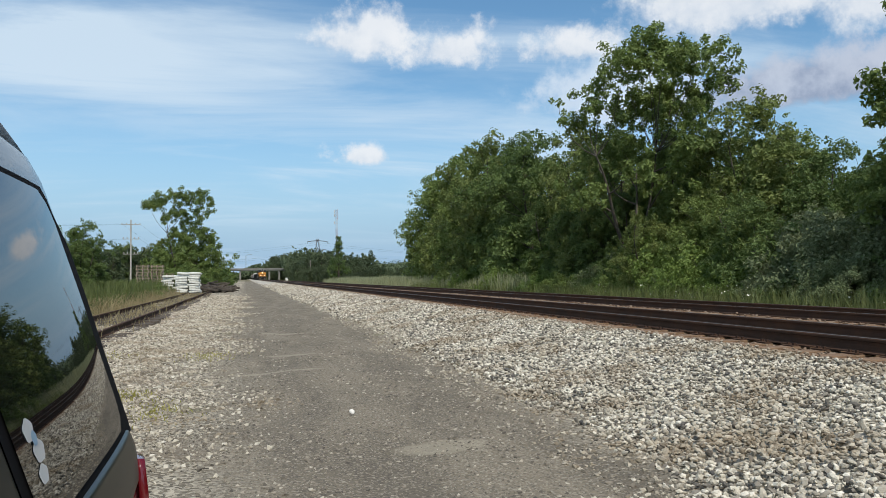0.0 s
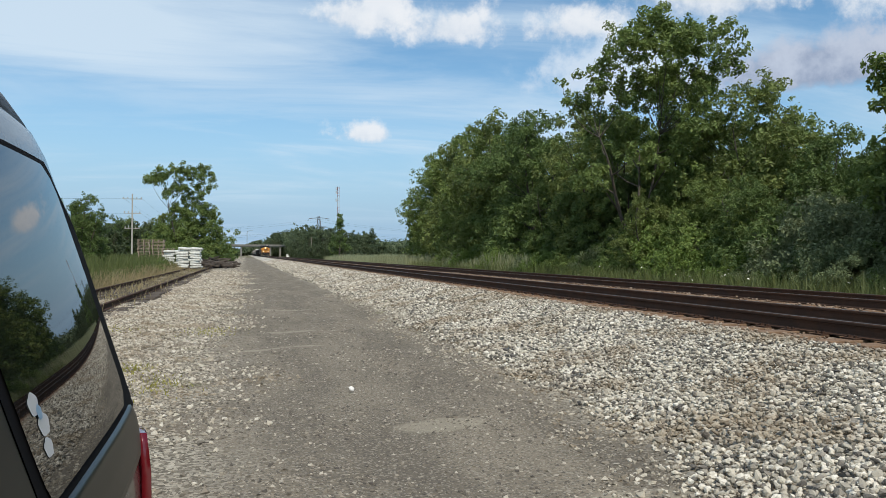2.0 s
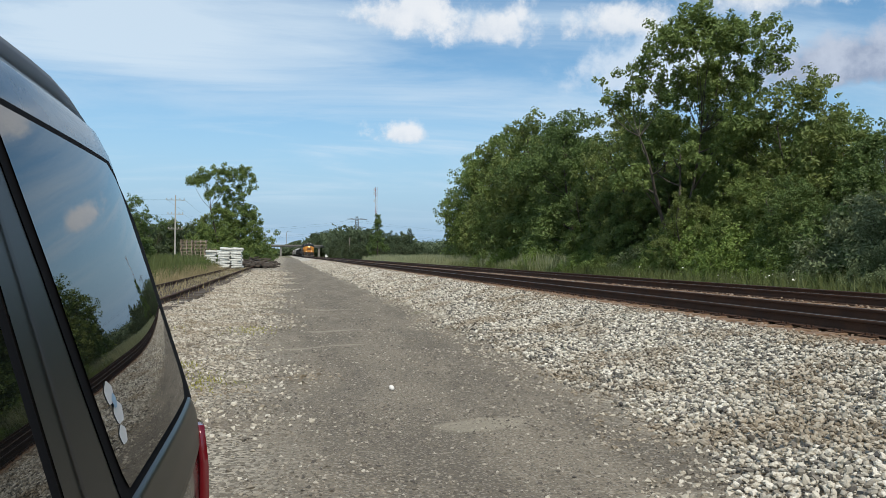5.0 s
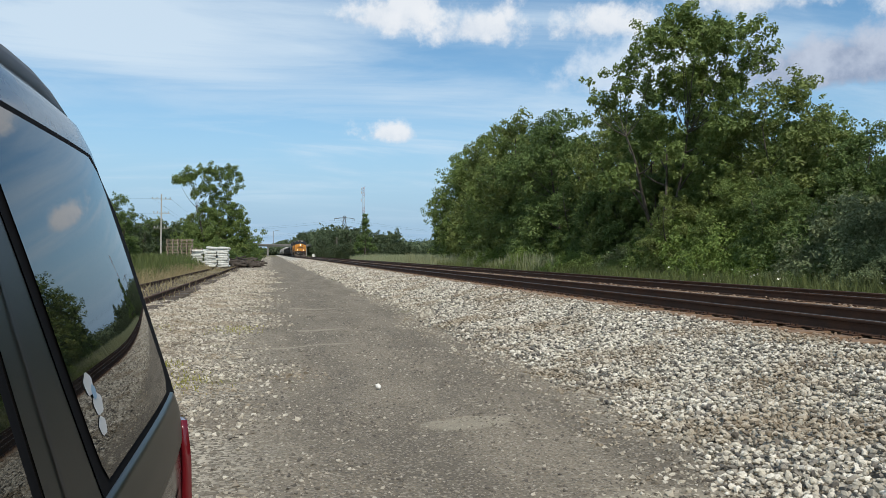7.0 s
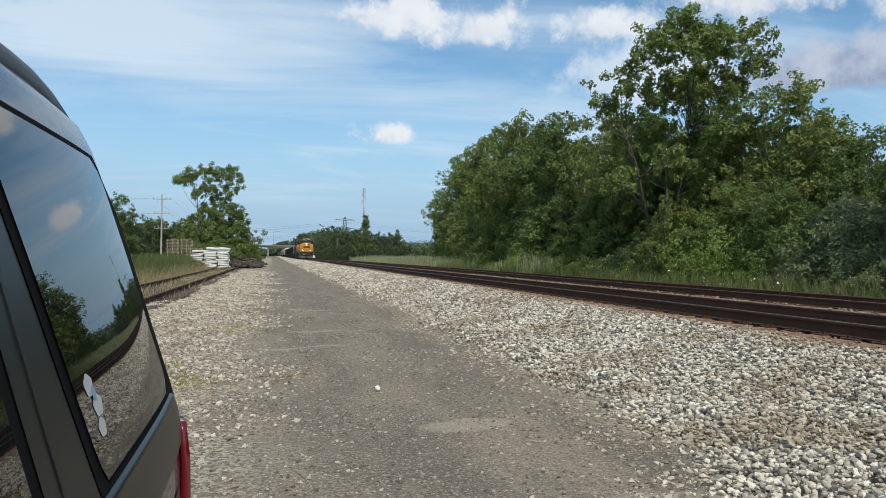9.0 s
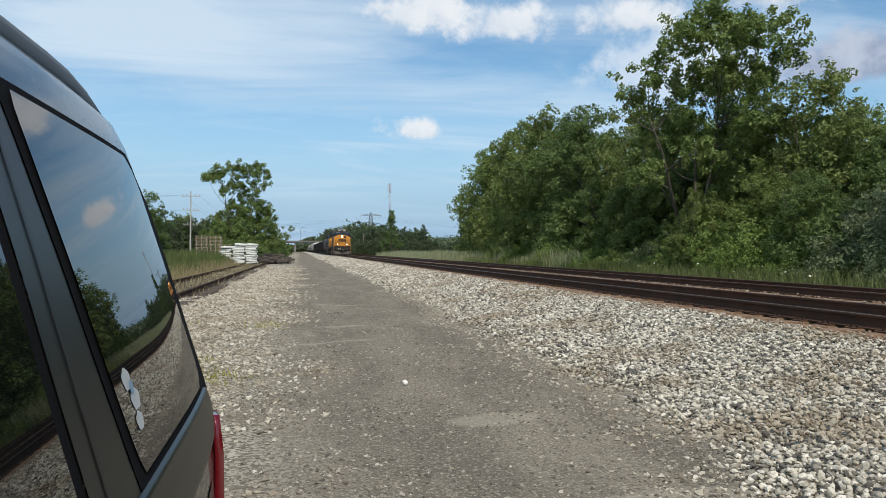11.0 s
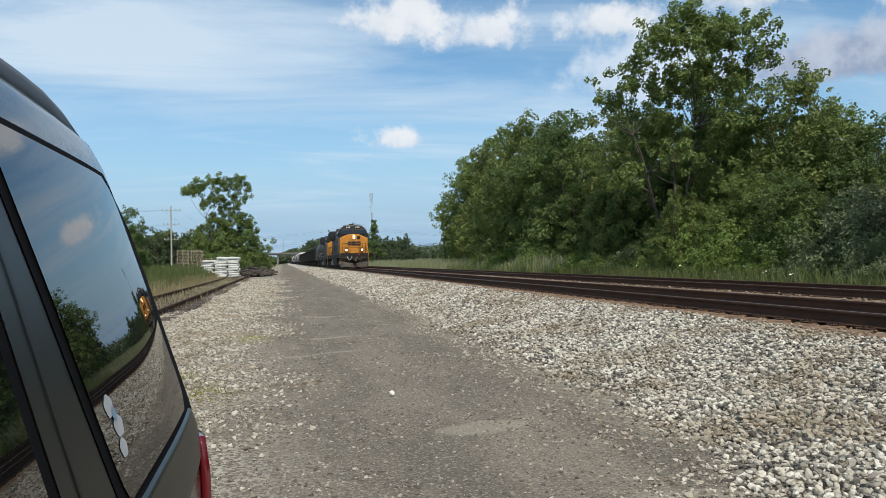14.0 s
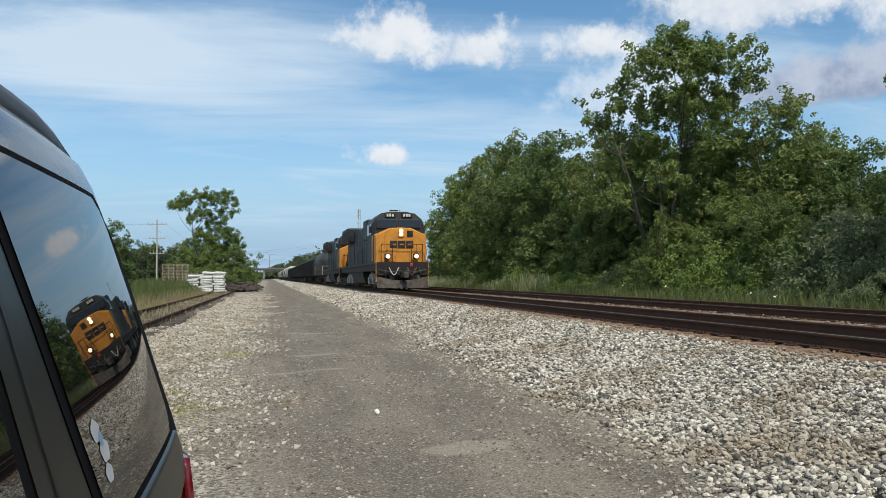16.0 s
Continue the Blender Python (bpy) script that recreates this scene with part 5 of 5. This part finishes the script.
    def tank(label, mat):
        n = 15.5
        c = freight_base("tank_car", label, n, mat)
        rings = []
        for y, k in ((0.7, 0.35), (0.85, 0.72), (1.1, 0.92), (1.5, 1.0), (n - 1.5, 1.0), (n - 1.1, 0.92), (n - 0.85, 0.72), (n - 0.7, 0.35)):
            rings.append([(1.48 * k * math.cos(a * math.tau / 24), y, 2.72 + 1.48 * k * math.sin(a * math.tau / 24)) for a in range(24)])
        part("barrel", loft(rings), mat, c, smooth=True)
        bm = bmesh.new()
        tube(bm, (0, n / 2, 4.1), (0, n / 2, 4.6), 0.4, n=16)
        part("dome", bm, mat, c)
        for y in (0.5, n - 0.5):
            part("end_rail", rod([(-1.4, y, 1.1), (-1.4, y, 2.1), (1.4, y, 2.1), (1.4, y, 1.1)], 0.03), rail_white, c)
        part("walkway", boxed(-0.9, 0.9, n / 2 - 1.3, n / 2 + 1.3, 4.18, 4.24), under, c)
        return c, n + 1.0

    black = worn("black_car_paint", (0.014, 0.014, 0.015), (0.06, 0.05, 0.042), 0.7, 0, 0.8, 0.6)
    brown = worn("red_brown_car_paint", (0.10, 0.045, 0.03), (0.06, 0.05, 0.045), 0.7, 0, 0.8, 0.6)
    grey = worn("grey_car_paint", (0.33, 0.33, 0.32), (0.16, 0.14, 0.12), 0.6, 0, 0.8, 0.6)
    white = worn("white_car_paint", (0.74, 0.74, 0.72), (0.36, 0.33, 0.29), 0.5, 0, 0.8, 0.4)
    slate = worn("slate_car_paint", (0.035, 0.040, 0.043), (0.07, 0.06, 0.05), 0.6, 0, 0.8, 0.5)
    lead, wheels = loco("locomotive", "leading locomotive with orange-yellow nose and lit headlights", True)
    second, wheels2 = loco("locomotive", "trailing dark blue and orange-yellow locomotive, unlit", False)
    kinds = {"s": tank("slate grey tank car behind the locomotives", slate), "g": gondola("black ribbed steel gondola car with open top", black), "w": hopper("pale grey covered hopper car with white roof", grey, white),
             "b": hopper("dull red-brown covered hopper car with posts", brown, brown), "t": tank("sooty black tank car with a round barrel", black), "v": tank("dirty white tank car with a round barrel", white)}
    cars, at, seen = [(lead, 0.0), (second, 22.6)], 46.2, set()
    for k in "sggggggggwwvtwbwtttvwtbwtt":
        ob, length = kinds[k]
        if k in seen:
            ob = copy_thing(ob, ob.matrix_basis.copy())
        seen.add(k)
        cars.append((ob, at))
        at += length
    return cars, wheels + wheels2


# ---- yard, bridge, poles ----
def build_far_things():
    concrete = worn("bridge_concrete", (0.24, 0.235, 0.22), (0.15, 0.145, 0.13), 0.9, 0, 0.3, 0.6)
    steel = worn("bridge_girder", (0.10, 0.12, 0.11), (0.16, 0.12, 0.09), 0.8, 0, 0.3, 0.6)
    bridge = base("road_bridge", 0, 560)
    tagged(bridge, "long low road overpass with concrete piers over the tracks", "bridge")
    part("deck", boxed(-70, 75, 0, 11, 7.7, 8.2), concrete, bridge)
    part("girder", boxed(-70, 75, 0.3, 0.9, 6.8, 7.7), steel, bridge)
    part("parapet", boxed(-70, 75, -0.1, 0.2, 8.2, 8.7), concrete, bridge)
    for x in (-11, -3.5, 17, 24, 44, -30, -50):
        part("pier", boxed(x - 0.6, x + 0.6, 1, 10, -0.2, 7.0, bevel=0.1), concrete, bridge)
    for s in (-1, 1):
        bm = loft([[(s * 60, -2, -0.1), (s * 60, 13, -0.1), (s * 60, 12, 6.6), (s * 60, -1, 6.6)], [(s * 260, -14, -0.1), (s * 260, 25, -0.1), (s * 260, 12, 5), (s * 260, -1, 5)]])
        part("embankment", bm, GROUND, bridge)
    lp = base("street_lamp", 0.5, 569, 8.2)
    tagged(lp, "street lamp with curved arm on the bridge", "street lamp")
    part("pole", rod([(0, 0, 0), (0, 0, 10)], 0.18), concrete, lp)
    part("arm", rod([(0, 0, 10), (1.6, 0, 10.7), (4.2, 0, 10.7)], 0.1), concrete, lp)
    wood = worn("pole_wood", (0.22, 0.19, 0.16), (0.34, 0.31, 0.27), 0.95, 0, 1.0, 0.6)
    pale = worn("pale_pole", (0.42, 0.41, 0.38), (0.28, 0.26, 0.23), 0.9, 0, 1.0, 0.6)

    def pole(x, y, h, mat, arms, label, r=0.17):
        p = base("utility_pole", x, y)
        tagged(p, label, "utility pole", "utility poles")
        bm = bmesh.new()
        tube(bm, (0, 0, -0.3), (0, 0, h), r, r * 0.65, 10)
        part("shaft", bm, mat, p)
        for k, (z, w) in enumerate(arms):
            part("crossarm", boxed(-w, w, -0.05, 0.05, z - 0.04, z + 0.04), mat, p)
            for s in (-0.9, 0.9, -0.45, 0.45):
                part("insulator", boxed(s * w - 0.05, s * w + 0.05, -0.05, 0.05, z + 0.07, z + 0.26), pale, p)
        return p
    pole(-15.4, 112, 9.7, pale, ((9.0, 1.3), (7.0, 1.1), (4.9, 1.0)), "pale utility pole with three crossarms beyond the weeds", 0.13)
    for i, (x, y, h) in enumerate(((-13.0, 255, 11), (-14.5, 262, 13.5), (-13.5, 315, 13), (-13.2, 375, 13), (-13.0, 440, 13), (-13, 510, 13))):
        pole(x, y, h, wood, ((h - 0.6, 1.4), (h - 2.0, 1.3)), "wooden utility pole with crossarms beside the far tracks")
    pole(18.6, 225, 6.6, wood, (), "bare wooden pole among the far trees")
    wire = plain("wire", (0.05, 0.05, 0.05), 0.7)

    def span(a, b, sag, r=0.018):
        a, b = Vector(a), Vector(b)
        pts = [a.lerp(b, t) - Vector((0, 0, sag * 4 * t * (1 - t))) for t in np.linspace(0, 1, 12)]
        ob = part("overhead_wire", loft([[p + Vector((r * math.cos(k), r * math.cos(k + 0.8), r * math.sin(k))) for k in (0.4, 1.97, 3.54, 5.11)] for p in pts]), wire)
        tagged(ob, "thin overhead wire between poles", "wire", "overhead wires")
    for z, w in ((9.1, 1.2), (9.1, -1.2), (7.1, 1.0)):
        span((-15.4 + w, 112, z), (-14.5 + w, 262, z + 2.5), 2.5, 0.009)
        span((-15.4 + w, 112, z), (-60 + w, 60, z), 1.5, 0.007)
    for w in (-1.2, 1.2):
        for y0, y1 in ((262, 315), (315, 375), (375, 440), (440, 510)):
            span((-13.6 + w, y0, 13.1), (-13.2 + w, y1, 12.7), 0.9, 0.012)
    cab = base("relay_cabinet", 17.6, 335)
    tagged(cab, "small white trackside relay cabinet near the bridge", "relay cabinet")
    part("housing", boxed(-0.6, 0.6, -0.5, 0.5, 0.2, 1.5, bevel=0.05), plain("white_enamel", (0.75, 0.75, 0.72), 0.5), cab)
    part("plinth", boxed(-0.5, 0.5, -0.4, 0.4, -0.1, 0.2), concrete, cab)
    # lattice pylon
    lat = plain("galvanised_steel", (0.16, 0.17, 0.18), 0.5, 0.3)
    py = base("power_pylon", 46.2, 500)
    tagged(py, "lattice steel power pylon behind the trees", "pylon")
    levels = [(0, 3.2), (8, 2.4), (14, 1.7), (19, 1.2), (23, 1.0), (27, 0.6)]
    bm = bmesh.new()
    for sx in (-1, 1):
        for sy in (-1, 1):
            for (z0, w0), (z1, w1) in zip(levels, levels[1:]):
                tube(bm, (sx * w0, sy * w0, z0), (sx * w1, sy * w1, z1), 0.16, n=4)
    part("legs", bm, lat, py)
    bm = bmesh.new()
    for (z0, w0), (z1, w1) in zip(levels, levels[1:]):
        for sy in (-1, 1):
            tube(bm, (-w0, sy * w0, z0), (w1, sy * w1, z1), 0.10, n=4)
            tube(bm, (w0, sy * w0, z0), (-w1, sy * w1, z1), 0.10, n=4)
            tube(bm, (-w1, sy * w1, z1), (w1, sy * w1, z1), 0.10, n=4)
    part("bracing", bm, lat, py)
    for z, w in ((19.5, 6.0), (25.0, 6.6)):
        bm = bmesh.new()
        for s in (-1, 1):
            tube(bm, (0, 0, z + 1.2), (s * w, 0, z + 0.3), 0.13, n=4)
            tube(bm, (0, 0, z), (s * w, 0, z + 0.3), 0.13, n=4)
            tube(bm, (s * w, 0, z + 0.3), (s * w, 0, z - 1.2), 0.09, n=4)
        part("arm", bm, lat, py)
    for s in (-1, 1):
        for z in (18.3, 24.1):
            span((46.2 + s * 6, 500, z), (330 + s * 6, 560, z + 2), 9, 0.022)
            span((46.2 + s * 6, 500, z), (-230 + s * 6, 640, z + 2), 9, 0.022)
    # radio mast
    ms = base("radio_mast", 70.5, 600)
    tagged(ms, "slender red and white lattice radio mast", "mast")
    redm, whm = plain("mast_red", (0.30, 0.12, 0.10), 0.6), plain("mast_white", (0.5, 0.5, 0.5), 0.6)
    for k in range(7):
        bm = bmesh.new()
        z0, z1 = k * 8, k * 8 + 8
        for i in range(3):
            a, b = i * 2.094, (i + 1) * 2.094
            tube(bm, (1.0 * math.cos(a), 1.0 * math.sin(a), z0), (1.0 * math.cos(a), 1.0 * math.sin(a), z1), 0.08, n=4)
            for q in range(4):
                tube(bm, (math.cos(a), math.sin(a), z0 + q * 2), (math.cos(b), math.sin(b), z0 + q * 2 + 2), 0.08, n=4)
        part("mast_section", bm, (redm, whm)[k % 2], ms)
    for z in (44, 50, 53):
        part("antenna", boxed(-1.8, -1.2, -0.4, 0.4, z, z + 2.2, bevel=0.05), whm, ms)


def build_yard():
    rng = random.Random(4)
    bag = worn("white_plastic_bag", (0.70, 0.71, 0.67), (0.34, 0.35, 0.31), 0.5, 0, 5.0, 0.6)
    pallet_wood = worn("pallet_wood", (0.34, 0.27, 0.20), (0.50, 0.44, 0.36), 0.9, 0, 2.0, 0.6)
    mesh = bpy.data.meshes.new("bag")
    bm = boxed(-0.45, 0.45, -0.31, 0.31, 0, 0.185, bevel=0.088)
    bm.to_mesh(mesh)
    bm.free()
    mesh.materials.append(bag)

    def pallet(x, y, z, rz, name="wooden_pallet"):
        p = base(name, x, y, z, rz)
        tagged(p, "weathered grey-brown slatted wooden pallet", "pallet", "pallets in the yard")
        for k in (-0.5, 0, 0.5):
            part("stringer", boxed(k - 0.03, k + 0.03, -0.5, 0.5, 0.02, 0.12), pallet_wood, p)
        for k in range(6):
            part("board", boxed(-0.6, 0.6, -0.5 + k * 0.18, -0.38 + k * 0.18, 0.12, 0.14), pallet_wood, p)
        for k in range(3):
            part("board", boxed(-0.6, 0.6, -0.5 + k * 0.44, -0.38 + k * 0.44, 0.0, 0.02), pallet_wood, p)
        return p
    pp = pallet(-4.6, 67, 0.055, 0)
    for x, y, z in ((-6.0, 69.5, 0.0),):
        copy_thing(pp, pose(x, y, z))
    for x0, y0, layers in ((-4.6, 67.0, 9), (-6.0, 69.5, 8)):
        st = base("bag_stack", x0, y0, 0.195 if x0 > -5 else 0.14)
        tagged(st, "stack of full white plastic bags on a pallet", "bag stack", "bag stacks")
        for k in range(layers):
            for i in (-0.48, 0.48):
                for j in (-0.32, 0.32):
                    b = new("bag", mesh)
                    b.parent = st
                    b.matrix_basis = pose(i + rng.uniform(-0.09, 0.09), j + rng.uniform(-0.08, 0.08), k * 0.192, rng.uniform(-5, 5), rng.uniform(-5, 5), rng.uniform(-9, 9))
    # stacks of empty pallets
    for x0, y0, k in ((-9.6, 78, 19), (-8.3, 78, 19), (-7.2, 76, 13)):
        for i in range(k):
            copy_thing(pp, pose(x0 + rng.uniform(-0.04, 0.04), y0 + rng.uniform(-0.05, 0.05), i * 0.145, 0, 0, rng.uniform(-2, 2)))
    # heap of old ties and timbers at the end of the siding
    tie = bpy.data.meshes.new("old_timber")
    bm = boxed(-1.3, 1.3, -0.085, 0.085, -0.07, 0.07, bevel=0.015)
    bm.to_mesh(tie)
    bm.free()
    tie.materials.append(OLD_TIE)
    heap = base("timber_heap", -3.6, 82)
    tagged(heap, "tangled heap of dark old railway ties and timbers", "timber heap")
    for i in range(96):
        t = new("timber", tie)
        t.parent = heap
        x, y = rng.uniform(-1.7, 1.9), rng.uniform(-6, 6)
        t.matrix_basis = pose(x, y, 0.08 + rng.random() ** 1.5 * 1.0 * max(0.1, 1 - abs(x) / 2.1), rng.uniform(-14, 14), rng.uniform(-16, 16), rng.uniform(0, 180))


bed = build_ground()
build_tracks()
build_woods()
build_far_woods()
build_grass()
build_van()
TRAIN, WHEELS = build_train()
build_far_things()
build_yard()
build_stones(bed)


def motions():
    """The train runs towards the camera at an even speed, its wheels turning."""
    speed, near = 18.9, 42.3
    times = [0, 0.1, 0.2, 0.4] + list(range(1, 16)) + [15.6, 15.8, 15.9, 16.0]
    for ob, behind in TRAIN:
        walk(ob, [(t, pose(7.5025, near + speed * (16 - t) + behind, RAIL_Z)) for t in times])
    for w in WHEELS:
        x, y, z = w.location
        walk(w, [(k / 30, pose(x, y, z, math.degrees(-speed * k / 30 / 0.52) % 360)) for k in range(481)])


motions()
